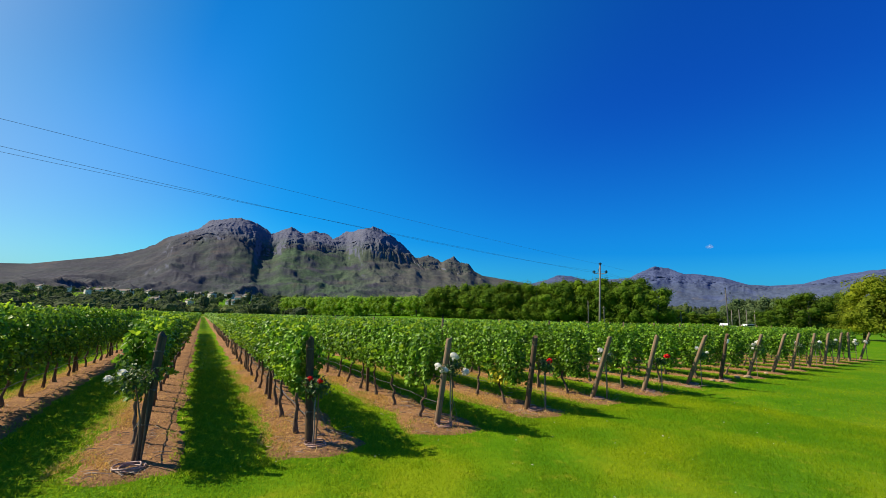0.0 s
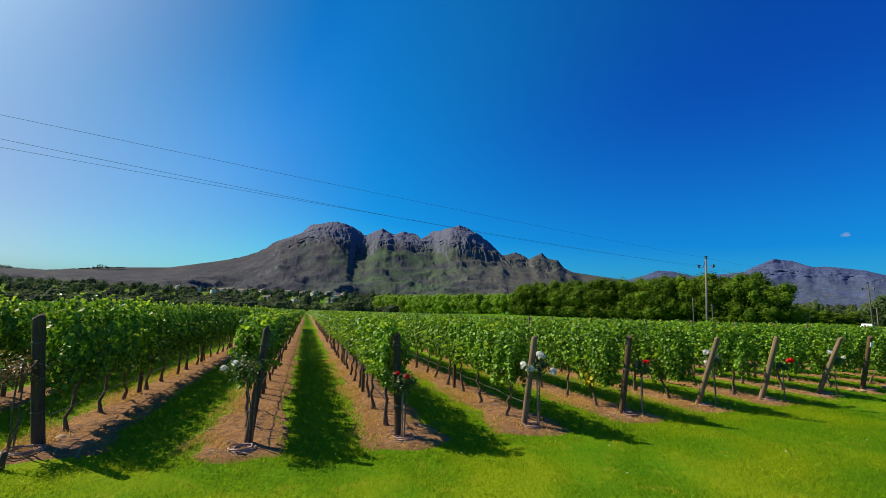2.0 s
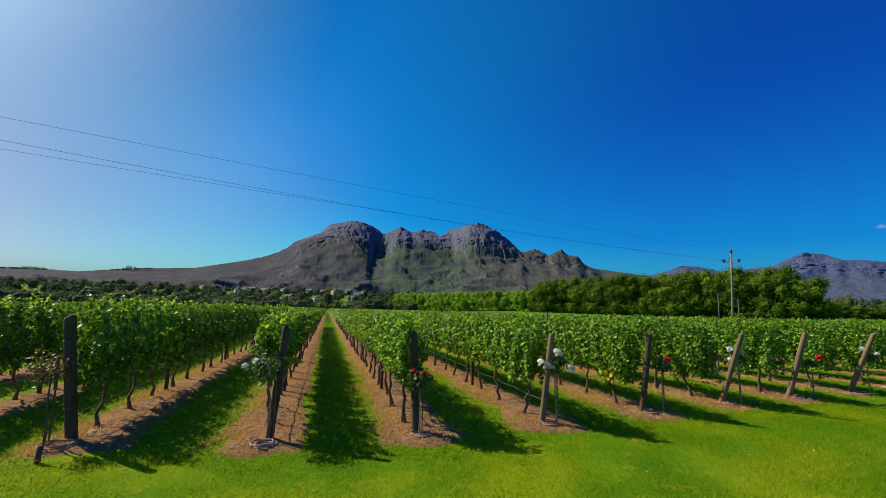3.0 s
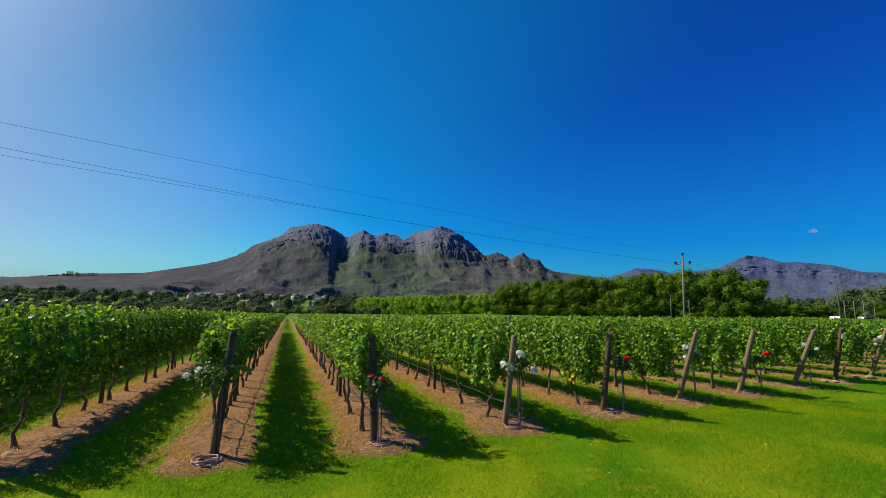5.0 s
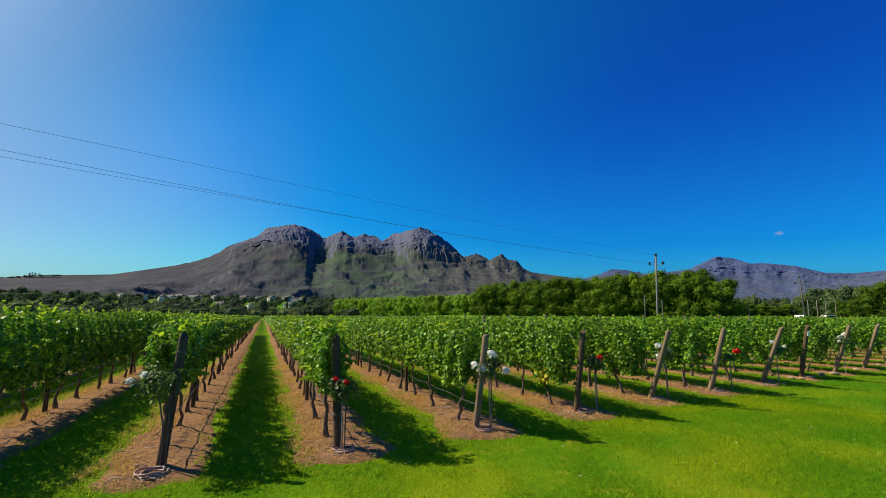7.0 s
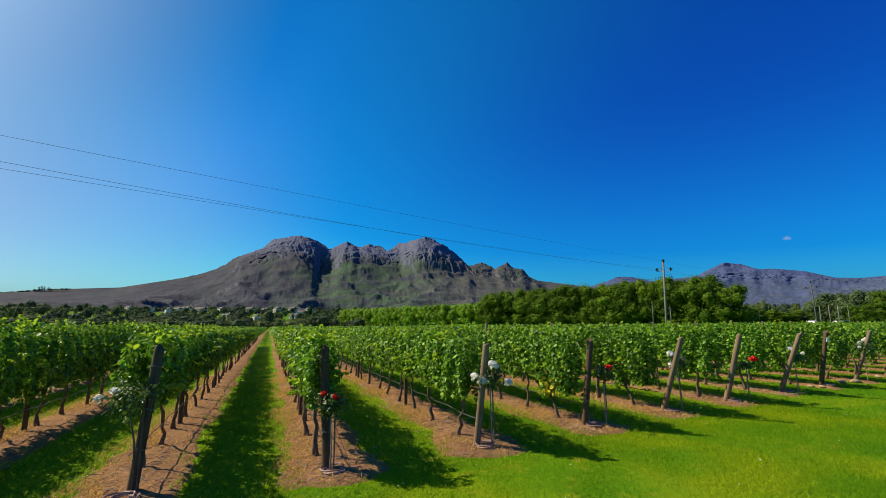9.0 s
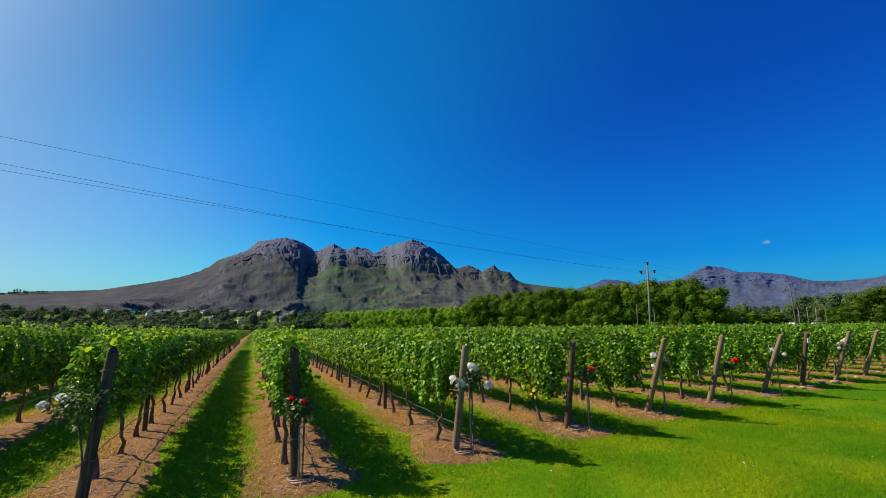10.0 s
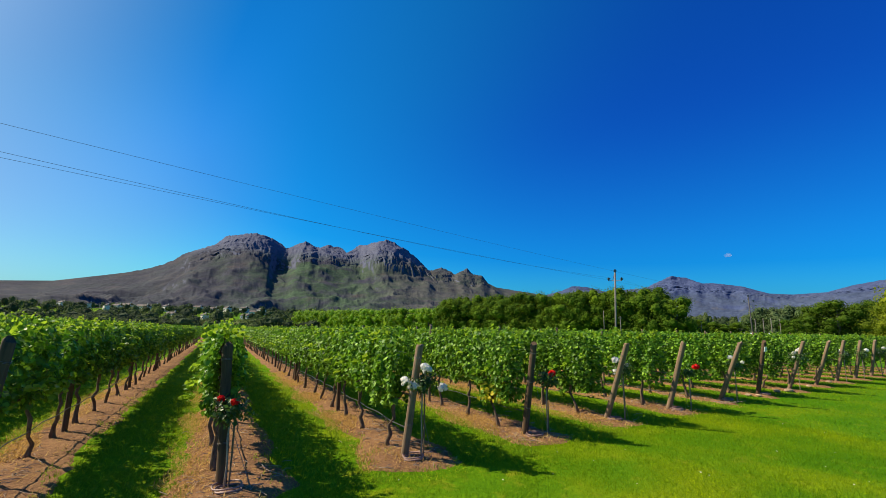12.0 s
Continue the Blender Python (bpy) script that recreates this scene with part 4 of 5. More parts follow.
# ---- grass and litter ----
def grass():
    rng = np.random.default_rng(21)
    h = Heap()
    side = lambda x: (x + 1.2) % 2.4 - 1.2
    blade = [(-0.08, 0, 0), (0.08, 0, 0), (0.02, 0.95, 0.22)]

    def sow(n, x0, x1, y0, y1, size, keep, lift=-0.005, flat=0.75):
        x, y = rng.uniform(x0, x1, n), rng.uniform(y0, y1, n)
        ok = keep(x, y)
        x, y = x[ok], y[ok]
        at = np.stack([x, y, lay(x, y) + np.full(len(x), lift) + (0.05 * np.clip(1 - (side(x) / 0.6) ** 2, 0, 1) if lift > 0 else 0)], 1)
        f = rng.normal(0, 1, at.shape) * (1, 1, 0.2)
        h.many(blade, [[0, 1, 2]], turned(rng, at, f * (1.2 - flat) + (0, 0, flat), f[:, ::-1] * 0 + rng.normal(0, 0.5, at.shape) + (0, 0, 0.9), size * rng.uniform(0.6, 1.4, len(x)), 0.1))

    off = lambda x: np.abs((x + 1.2) % 2.4 - 1.2)
    start = lambda x: np.where(x < 3.6, 1.0, 1.3 + 0.129 * (x - 4.8))
    lane = lambda x, y: (off(x) > 0.56 + 0.10 * np.sin(5 * y) * np.sin(2.3 * y + x)) & (y > start(x) - 0.3)
    sow(170000, -5, 9, 0.8, 12, 0.075, lane)
    sow(34000, -5, 6, 12, 30, 0.09, lane)
    sow(26000, -5, 9, 1.0, 14, 0.085, lambda x, y: (off(x) > 0.36) & (off(x) < 0.66) & (np.sin(4.1 * y + 2 * x) + np.sin(1.7 * y - x) > 0.2) & (y > start(x) + 0.4))
    sow(90000, 6.5, 37, 2.0, 9.5, 0.075, lambda x, y: (y > start(x) + 0.1) & ((off(x) > 0.42) | (rng.random(len(x)) < 0.65)))
    edge = lambda x, y: np.where(y > start(x), off(x), np.hypot(off(x), 1.3 * (y - start(x))))
    sow(150000, -5, 13, 0.2, 11, 0.062, lambda x, y: (edge(x, y) > 0.45 + 0.12 * np.sin(6 * y + x) + 0.10 * np.sin(11 * x + 2.3 * y)) & (edge(x, y) < 0.85) & (rng.random(len(x)) < 0.55), 0.004)
    tagged(part("grass", h.mesh("grass", M_GRASS), None), "short bright green grass on the lawn and between the rows", "grass", kind="stuff")
    h = Heap()
    sow(250000, -4.5, 13, -2.3, 2.9, 0.040, lambda x, y: (y < start(x) + 0.15), -0.003, 0.45)
    sow(90000, 1.5, 13, -5.2, -2.3, 0.040, lambda x, y: y > -2.3 - (x - 1.5) * 0.9, -0.003, 0.45)
    sow(120000, 10, 40, -6, 6.5, 0.060, lambda x, y: (y < start(x) + 0.15) & (rng.random(len(x)) < np.clip((x - 10) / 3, 0, 1) * np.exp(-(x - 13) / 14)), -0.003, 0.55)
    tagged(part("lawn_grass", h.mesh("lawn_grass", M_LAWN_BLADE), None), "close-mown blades of bright green lawn grass", "grass", kind="stuff")
    h = Heap()
    sow(420000, -3.6, 10, 1.0, 15, 0.060, lambda x, y: (side(x) > -0.76 + 0.08 * np.sin(3 * y)) & (side(x) < -0.22 + 0.16 * np.sin(2 * y + x)) & (y > start(x) + 0.5 + 0.3 * np.sin(9 * x)) & (np.sin(x * 3 + y * 1.7) + np.sin(y * 2.1 + x) + rng.normal(0, 0.7, len(x)) > 0.0), 0.010, 0.82)
    sow(130000, -5, 14, 0.8, 13, 0.055, lambda x, y: (side(x) < 0.30) & (side(x) > -0.7) & ((x > 3.4) | (side(x) < -0.2) | (rng.random(len(x)) < 0.15)) & (y > start(x) - 0.1) & (np.sin(2.3 * y + 5 * x) + rng.normal(0, 0.9, len(x)) > 0.2), 0.012, 0.85)
    sow(16000, -4, 14, 0.8, 16, 0.08, lambda x, y: (np.abs(side(x)) < 0.62) & (y > start(x) - 0.1) & (rng.random(len(x)) < 0.4), 0.015, 0.8)
    sow(90000, 8, 37, 2.0, 12, 0.075, lambda x, y: (off(x) < 0.62) & (y > start(x) + 0.9) & (rng.random(len(x)) < 0.3), 0.012, 0.8)
    tagged(part("dry_grass", h.mesh("dry_grass", M_STRAW), None), "dry straw-coloured grass along the soil beds", "dry grass", kind="stuff")
    c = Heap()
    for i in range(1300):
        k = int(rng.integers(-2, 7))
        x, y = SPACING * k + rng.normal(0, 0.28), row_end(k) - 0.5 + rng.exponential(2.5)
        a, ln = rng.uniform(0, math.pi), 0.05 + rng.exponential(0.08)
        dx, dy = math.cos(a) * ln / 2, math.sin(a) * ln / 2
        dz = float(lay(x, y))
        c.tube([(x - dx, y - dy, dz + 0.05), (x - 0.25 * dy, y + 0.25 * dx, dz + 0.065), (x + dx, y + dy, dz + 0.05)], rng.uniform(0.002, 0.005), 4)
    tagged(part("cut_canes", c.mesh("cut_canes", M_CANE), None), "pale pruned vine canes scattered on the soil", "canes", kind="stuff")


grass()


# ---- power line ----
LINE_WAY = Vector((0.9354, 0.3535, 0))
ACROSS = Vector((-0.3535, 0.9354, 0))
POLES = [Vector((40.2, 29.9, 0)) - 80 * LINE_WAY, Vector((40.2, 29.9, 0)), Vector((86.63, 41.27, 0))]


def utility_pole(at, lean, wood):
    p = tagged(new("utility_pole"), "slim grey utility pole with a braced top and three insulators", "utility pole", "poles of the power line")
    p.matrix_world = Matrix.Translation(at) @ pose(0, 0, 0, 0, lean, math.degrees(math.atan2(ACROSS.y, ACROSS.x)))
    h = Heap().tube([(0, 0, -1.2), (0, 0, 3), (0, 0, 7.95)], [0.12, 0.105, 0.085], 12)
    part("shaft", h.mesh("shaft", wood, True), None, p)
    arm = part("crossarm", Heap().box((-0.72, -0.03, 6.99), (0.72, 0.03, 7.04)).mesh("crossarm", M_POLE), None, p, "thin grey steel crossarm")
    b = Heap().tube([(0.09, 0, 7.72), (0.30, 0, 7.02)], 0.03, 5).tube([(-0.05, 0, 7.72), (0.09, 0, 7.72)], 0.025, 5)
    part("brace", b.mesh("brace", M_CABLE), None, p)
    for x, z in ((-0.7, 7.04), (0.7, 7.04), (0.0, 7.95)):
        i = Heap()
        for j, r in enumerate((0.07, 0.17, 0.10, 0.21, 0.08)):
            i.tube([(x, 0, z + 0.07 * j), (x, 0, z + 0.07 * j + 0.05)], [r, r * 0.8], 9)
        part("insulator", i.mesh("insulator", M_INSUL, True), None, arm if x else p, "dark glazed insulator")


M_POLE_DARK = surface("dark_timber_pole", (0.045, 0.042, 0.042), (0.11, 0.10, 0.095), 14, 2, 0.85, 0.4, 0.006, stretch=(1, 1, 0.1))
for at, lean, wood in zip(POLES, (0, -1.6, 1.5), (M_POLE, M_POLE, M_POLE_DARK)):
    utility_pole(at, lean, wood)


def power_cable(shift, z, sag, rise):
    """rise: how much higher the cable hangs at the pole before the first span."""
    h = Heap()
    for j, (a, b) in enumerate(zip(POLES, POLES[1:])):
        n = 30
        pts = [a.lerp(b, i / n) + ACROSS * shift + Vector((0, 0, z + (rise * (1 - i / n) if j == 0 else 0) - sag * 4 * (i / n) * (1 - i / n))) for i in range(n + 1)]
        h.tube(pts, 0.006, 5, False)
    tagged(part("power_cable", h.mesh("power_cable", M_CABLE), None), "thin dark overhead cable strung between the poles", "cable", "cables of the power line")


power_cable(0.0, 8.12, 0.33, -0.1)
power_cable(-0.7, 7.18, 1.15, 1.0)
power_cable(0.7, 7.18, 0.34, 0.0)


# ---- trees ----
_ra, _re = np.meshgrid(np.arange(7) * 2 * math.pi / 7, np.array([-1.4, -0.7, 0.0, 0.7, 1.4]))
BALL = np.stack([np.cos(_ra) * np.cos(_re), np.sin(_ra) * np.cos(_re), np.sin(_re)], -1).reshape(-1, 3)
BALL_F = [[r * 7 + c, r * 7 + (c + 1) % 7, r * 7 + 7 + (c + 1) % 7, r * 7 + 7 + c] for r in range(4) for c in range(7)]


def crown_mesh(seed, width, height, base, leaves, size, material, lumps=16, spread=1.0):
    """A crown of many leaf clumps, gathered in uneven billows with gaps between."""
    rng = np.random.default_rng(seed)
    h = Heap()
    at_all, face_all = [], []
    for i in range(lumps):
        f = rng.uniform(0, 1)
        rad = width / 2 * (0.45 + 0.55 * math.sin(math.pi * (0.22 + 0.66 * f))) * spread
        a = rng.uniform(0, 2 * math.pi)
        c = np.array([math.cos(a) * rad * math.sqrt(rng.uniform(0.05, 0.85)), math.sin(a) * rad * math.sqrt(rng.uniform(0.05, 0.85)), base + (height - base) * (0.06 + 0.83 * f)])
        b = width * rng.uniform(0.10, 0.19)
        n = leaves // lumps
        d = rng.normal(0, 1, (n, 3))
        d /= np.linalg.norm(d, axis=1)[:, None]
        lump = 1 + 0.22 * np.sin(4.1 * d[:, 0] + 2 * i) * np.sin(4.7 * d[:, 1] + i) + 0.12 * np.sin(9 * d[:, 2] + 5 * d[:, 0])
        at_all.append(c + d * (b * rng.uniform(0.78, 1.22, n) * lump)[:, None] * np.array([1, 1, 0.9]))
        face_all.append(d + (0, 0, 0.35))
        h.add(BALL * b * np.array([0.66, 0.66, 0.58]) * rng.uniform(0.9, 1.08, (len(BALL), 1)) + c, BALL_F)
    at, fc = np.concatenate(at_all), np.concatenate(face_all)
    h.many(OVAL, OVAL_F, turned(rng, at, fc, np.array([[0, 0, -0.5]]) + 0 * at, size * rng.uniform(0.6, 1.4, len(at)), 0.16))
    return h.mesh("crown", material)


def trunk_mesh(seed, height, radius):
    rng = np.random.default_rng(seed)
    h = Heap().tube([(0, 0, -0.2), (0.05, 0, height * 0.3), (rng.normal(0, 0.1), rng.normal(0, 0.1), height * 0.75)], [radius * 1.25, radius, radius * 0.45], 8)
    for i in range(6):
        a, z = i * 1.1 + rng.uniform(0, 0.5), height * rng.uniform(0.25, 0.6)
        o = height * 0.28
        h.tube([(0, 0, z), (o * 0.5 * math.cos(a), o * 0.5 * math.sin(a), z + o * 0.5), (o * math.cos(a), o * math.sin(a), z + o * 1.0)], [radius * 0.5, radius * 0.3, radius * 0.12], 5)
    return h.mesh("trunk", M_TRUNK, True)


KINDS = {
    "dark": [(crown_mesh(40 + i, 10.5, 12.5, 0.3, 6800, 0.43, M_TREE, 48), trunk_mesh(40 + i, 12, 0.28)) for i in range(4)],
    "deep": [(crown_mesh(50 + i, 10.5, 12.5, 0.4, 5600, 0.45, M_TREE_DEEP, 44), trunk_mesh(50 + i, 12, 0.28)) for i in range(2)],
    "light": [(crown_mesh(60 + i, 8.5, 9.5, 0.2, 3600, 0.46, M_TREE_LIGHT, 36), trunk_mesh(60 + i, 9, 0.2)) for i in range(3)],
    "olive": [(crown_mesh(90 + i, 11.0, 11.0, 1.0, 8000, 0.38, M_OLIVE, 46), trunk_mesh(90 + i, 10, 0.28)) for i in range(2)],
    "grey": [(crown_mesh(80 + i, 11, 10.0, 1.2, 5600, 0.52, M_TREE_GREY, 42), trunk_mesh(80 + i, 9, 0.3)) for i in range(2)],
}
LABELS = {"deep": "low broad tree with a deep green crown beyond the vines", "dark": "tall leafy deciduous tree with a dense dark green crown", "light": "young tree with a light green crown in a long row", "grey": "soft grey-green willow-like tree", "olive": "broad tree with a yellow-green crown at the lawn's edge"}


def tree(kind, x, y, size, i, turn, label=""):
    t = tagged(new("tree"), label or LABELS[kind], "tree", "trees round the vineyard")
    low = float(lay(x, y))                 # crowns reach the same level where the land is lower
    t.matrix_world = pose(x, y, low, 0, 0, turn) @ Matrix.Diagonal((size[0], size[0], size[1] - low / 11, 1))
    crown, trunk = KINDS[kind][i % len(KINDS[kind])]
    part("trunk", trunk, None, t)
    part("crown", crown, None, t)


def tree_line():
    rng = random.Random(8)
    n = 21
    for i in range(n):            # the tall belt
        f = i / (n - 1)
        x, y = 105.5 - 23 * f + rng.uniform(-2, 2), 75 + 80 * f + rng.uniform(-2, 2)
        s = rng.uniform(0.95, 1.25)
        tree("dark", x, y, (s, rng.uniform(0.86, 1.10) * (1.02 - 0.06 * f)), rng.randrange(4), rng.uniform(0, 360))
    tree("dark", 107.6, 70.8, (0.95, 0.84), 2, 40)
    for i in range(12):           # a second rank behind it
        f = i / 11
        tree("dark", 115 - 21 * f + rng.uniform(-2, 2), 84 + 80 * f, (1.1, 1.15), rng.randrange(4), rng.uniform(0, 360))
    for i in range(26):           # the younger, paler row beyond
        f = i / 25
        tree("light", 82 - 36 * f + rng.uniform(-1, 1), 158 + 122 * f, (1.0, rng.uniform(0.88, 1.0)), rng.randrange(3), rng.uniform(0, 360))


tree_line()


def at_bearing(deg, far):
    return 1 + far * math.sin(radians(deg)), -5 + far * math.cos(radians(deg))


for deg, far, kind, w, hgt in ((62.3, 175, "grey", 0.9, 0.95), (63.8, 172, "grey", 1.0, 0.98), (65.3, 176, "grey", 1.0, 0.98), (66.6, 170, "grey", 0.9, 0.93),
                               (67.0, 132, "deep", 0.9, 0.66), (68.4, 128, "deep", 1.0, 0.75), (69.7, 131, "deep", 0.9, 0.68), (71.2, 205, "deep", 1.1, 1.10),
                               (72.4, 84, "olive", 0.62, 0.52), (74.6, 80, "olive", 0.85, 0.80), (77.6, 78, "olive", 0.9, 0.85),
                               (64.9, 112, "dark", 0.46, 0.36), (56.5, 240, "dark", 1.0, 0.55), (58.4, 250, "dark", 1.0, 0.48), (60.5, 255, "dark", 1.1, 0.46), (62.6, 250, "dark", 1.0, 0.45)):
    x, y = at_bearing(deg, far)
    tree(kind, x, y, (w, hgt), int(deg * 7) % 4, deg * 40)


# bearings and distances of the houses, before which the woods open
GARDENS = ((-4.6, 440), (-1.4, 430), (-7.4, 620), (-5.2, 640), (2.9, 450), (4.5, 600), (-3.2, 660), (-0.6, 610), (-9.6, 650), (-8.1, 560), (3.7, 550), (-2.2, 720), (0.8, 740))


def far_woods():
    """The woods and gardens on the valley floor before the mountain: crowns of many sizes, one behind the other."""
    rng = np.random.default_rng(33)
    h = Heap()
    for i in range(1450):
        deg, far = rng.uniform(-50, 62), rng.uniform(300, 860)
        if i < 330:                                                   # the near edge of the woods, behind the last vines
            deg, far = rng.uniform(-40, 15), rng.uniform(256, 330)
        if any(abs(deg - a) < 0.6 and d - 130 < far < d + 10 for a, d in GARDENS) and rng.random() < 0.45:
            continue
        x, y = at_bearing(deg, far)
        left = min(1.0, max(0.0, (-16 - deg) / 14))
        tall = rng.uniform(4, 10.5 if i >= 330 else 7.0) * (1.35 if rng.random() < 0.10 else 1.0) * (1 + 0.25 * left)
        slim = rng.random() < 0.12                                    # a cypress or gum among the broad crowns
        wide = tall * rng.uniform(0.35, 0.5) if slim else rng.uniform(6, 14)
        z = upland(x, y) + float(lay(x, y))
        n = 88
        h.add(BALL * np.array([wide * 0.36, wide * 0.36, tall * 0.40]) * rng.uniform(0.8, 1.1, (len(BALL), 1)) + (x, y, z + tall * 0.48), BALL_F)
        d = rng.normal(0, 1, (n, 3))
        d /= np.linalg.norm(d, axis=1)[:, None]
        lump = 1 + 0.22 * np.sin(4 * d[:, :1] + i) * np.sin(5 * d[:, 1:2] + 2 * i)
        at = np.array([x, y, z + tall * 0.52]) + d * np.array([wide / 2, wide / 2, tall * 0.48]) * rng.uniform(0.78, 1.04, (n, 1)) * lump
        h.many(OVAL, OVAL_F, turned(rng, at, d + (0, 0, 0.3), -d * 0.3 + (0, 0, -0.5), (1.0 if slim else 1.4) * rng.uniform(0.6, 1.3, n), 0.2))
    tagged(part("far_woods", h.mesh("far_woods", M_WOODS), None), "dark green woods on the valley floor below the mountain", "woods", kind="stuff")


def ridge_trees():
    """Pines and scrub along the skyline of the western shoulder."""
    rng = np.random.default_rng(44)
    h = Heap()
    crest = np.array(CREST_WEST)
    spots = [(a, 17, 26) for a in np.arange(-29.3, -27.7, 0.16)] + [(a, 6, 13) for a in rng.uniform(-34, -19, 120)] + [(-21.3, 22, 12), (-21.1, 26, 13), (-20.9, 20, 12), (-21.6, 15, 13), (-20.6, 14, 14)]
    for deg, tall, wide in spots:
        tall, wide = tall * rng.uniform(0.75, 1.2), wide * rng.uniform(0.8, 1.2)
        far = 3780
        x, y = far * math.sin(radians(deg)), far * math.cos(radians(deg))
        z = math.tan(radians(float(np.interp(deg, crest[:, 0], crest[:, 1])))) * far - 2
        h.tube([(x, y, z - 6), (x, y, z + tall * 0.5)], [0.8, 0.5], 5)
        n = 60
        d = rng.normal(0, 1, (n, 3))
        d /= np.linalg.norm(d, axis=1)[:, None]
        at = np.array([x, y, z + tall * 0.72]) - (0, 0, tall * 0.12) + d * np.array([wide * 0.6, wide * 0.6, tall * 0.45]) * rng.uniform(0.5, 1.0, (n, 1))
        h.many(OVAL, OVAL_F, turned(rng, at, d + (0, 0, 0.3), -d * 0.3 + (0, 0, -0.5), 4.5 * rng.uniform(0.6, 1.3, n), 0.3))
    tagged(part("ridge_trees", h.mesh("ridge_trees", M_WOODS), None), "small dark pines along the skyline of the far shoulder", "trees", kind="stuff")


ridge_trees()
far_woods()


# ---- far buildings, vehicles and posts ----
def house(deg, far, length, depth, wall, turn):
    """A white plastered cottage with a gabled roof, windows and a door."""
    x, y = at_bearing(deg, far)
    b = tagged(new("house"), "white plastered house with a grey gabled roof among trees", "house", "houses on the valley floor")
    b.matrix_world = pose(x, y, upland(x, y) + float(lay(x, y)), 0, 0, turn)
    L, D = length / 2, depth / 2
    part("wall", Heap().box((-L, -D, -1.2), (L, D, wall)).mesh("wall", M_PLASTER), None, b)
    r = Heap()
    e, top = 0.3, wall + depth * 0.28
    r.add([(-L - e, -D - e, wall - 0.1), (L + e, -D - e, wall - 0.1), (L + e, 0, top), (-L - e, 0, top), (L + e, D + e, wall - 0.1), (-L - e, D + e, wall - 0.1),
           (-L - e, -D - e, wall + 0.1), (L + e, -D - e, wall + 0.1), (L + e, 0, top + 0.2), (-L - e, 0, top + 0.2), (L + e, D + e, wall + 0.1), (-L - e, D + e, wall + 0.1)],
          [[6, 7, 8, 9], [9, 8, 10, 11], [0, 3, 2, 1], [3, 5, 4, 2], [0, 1, 7, 6], [4, 5, 11, 10], [1, 2, 8, 7], [2, 4, 10, 8], [3, 0, 6, 9], [5, 3, 9, 11]])
    top_of = part("roof", r.mesh("roof", M_ROOF), None, b, "grey gabled roof")
    n = max(2, int(length / 4))
    for i in range(n):
        wx = -L + (i + 0.5) * length / n
        if i == n // 2:
            door = part("door", Heap().box((wx - 0.5, -D - 0.06, 0.0), (wx + 0.5, -D + 0.05, 2.1)).mesh("door", M_POST), None, b, "dark wooden door")
            part("step", Heap().box((wx - 0.8, -D - 0.5, -0.3), (wx + 0.8, -D, 0.05)).mesh("step", M_PLASTER), None, door)
            continue
        pane = part("window", Heap().box((wx - 0.5, -D - 0.03, 0.9), (wx + 0.5, -D + 0.05, 2.2)).mesh("window", M_GLASS), None, b)
        frame_of = Heap()
        for lo, hi in (((wx - 0.6, 0.8), (wx - 0.48, 2.3)), ((wx + 0.48, 0.8), (wx + 0.6, 2.3)), ((wx - 0.48, 0.8), (wx + 0.48, 0.92)), ((wx - 0.48, 2.18), (wx + 0.48, 2.3)), ((wx - 0.03, 0.92), (wx + 0.03, 2.18))):
            frame_of.box((lo[0], -D - 0.07, lo[1]), (hi[0], -D + 0.02, hi[1]))
        part("window_frame", frame_of.mesh("window_frame", M_LABEL), None, pane)
    part("chimney", Heap().box((L - 1.6, -0.4, wall), (L - 0.8, 0.4, top + 1.2)).mesh("chimney", M_PLASTER), None, top_of)


for deg, far, length, depth, wall, turn in ((-4.6, 440, 11, 6, 3.6, 6), (-1.4, 430, 8, 5, 3.4, -12), (-7.4, 620, 18, 8, 5.5, 14), (-5.2, 640, 15, 8, 6.0, -8), (2.9, 450, 9, 6, 3.4, 10),
                                            (4.5, 600, 12, 8, 6.5, -14), (-8.8, 690, 14, 8, 5.5, 20),
                                            (-6.3, 700, 12, 8, 6.0, 2), (-3.2, 660, 13, 8, 5.5, -20), (-0.6, 610, 10, 7, 5.5, 15), (-10.4, 600, 12, 7, 5.5, -10), (2.6, 680, 11, 8, 6.0, 8), (-9.6, 650, 13, 7, 5.0, 12), (-11.8, 700, 11, 7, 5.5, -18), (-8.1, 560, 10, 6, 4.5, 4), (-2.2, 720, 12, 8, 5.5, 18), (0.8, 740, 12, 8, 5.5, -6), (3.7, 550, 9, 6, 4.5, 22), (-14.0, 720, 14, 8, 5.5, 3)):
    house(deg, far, length, depth, wall, turn - 62)


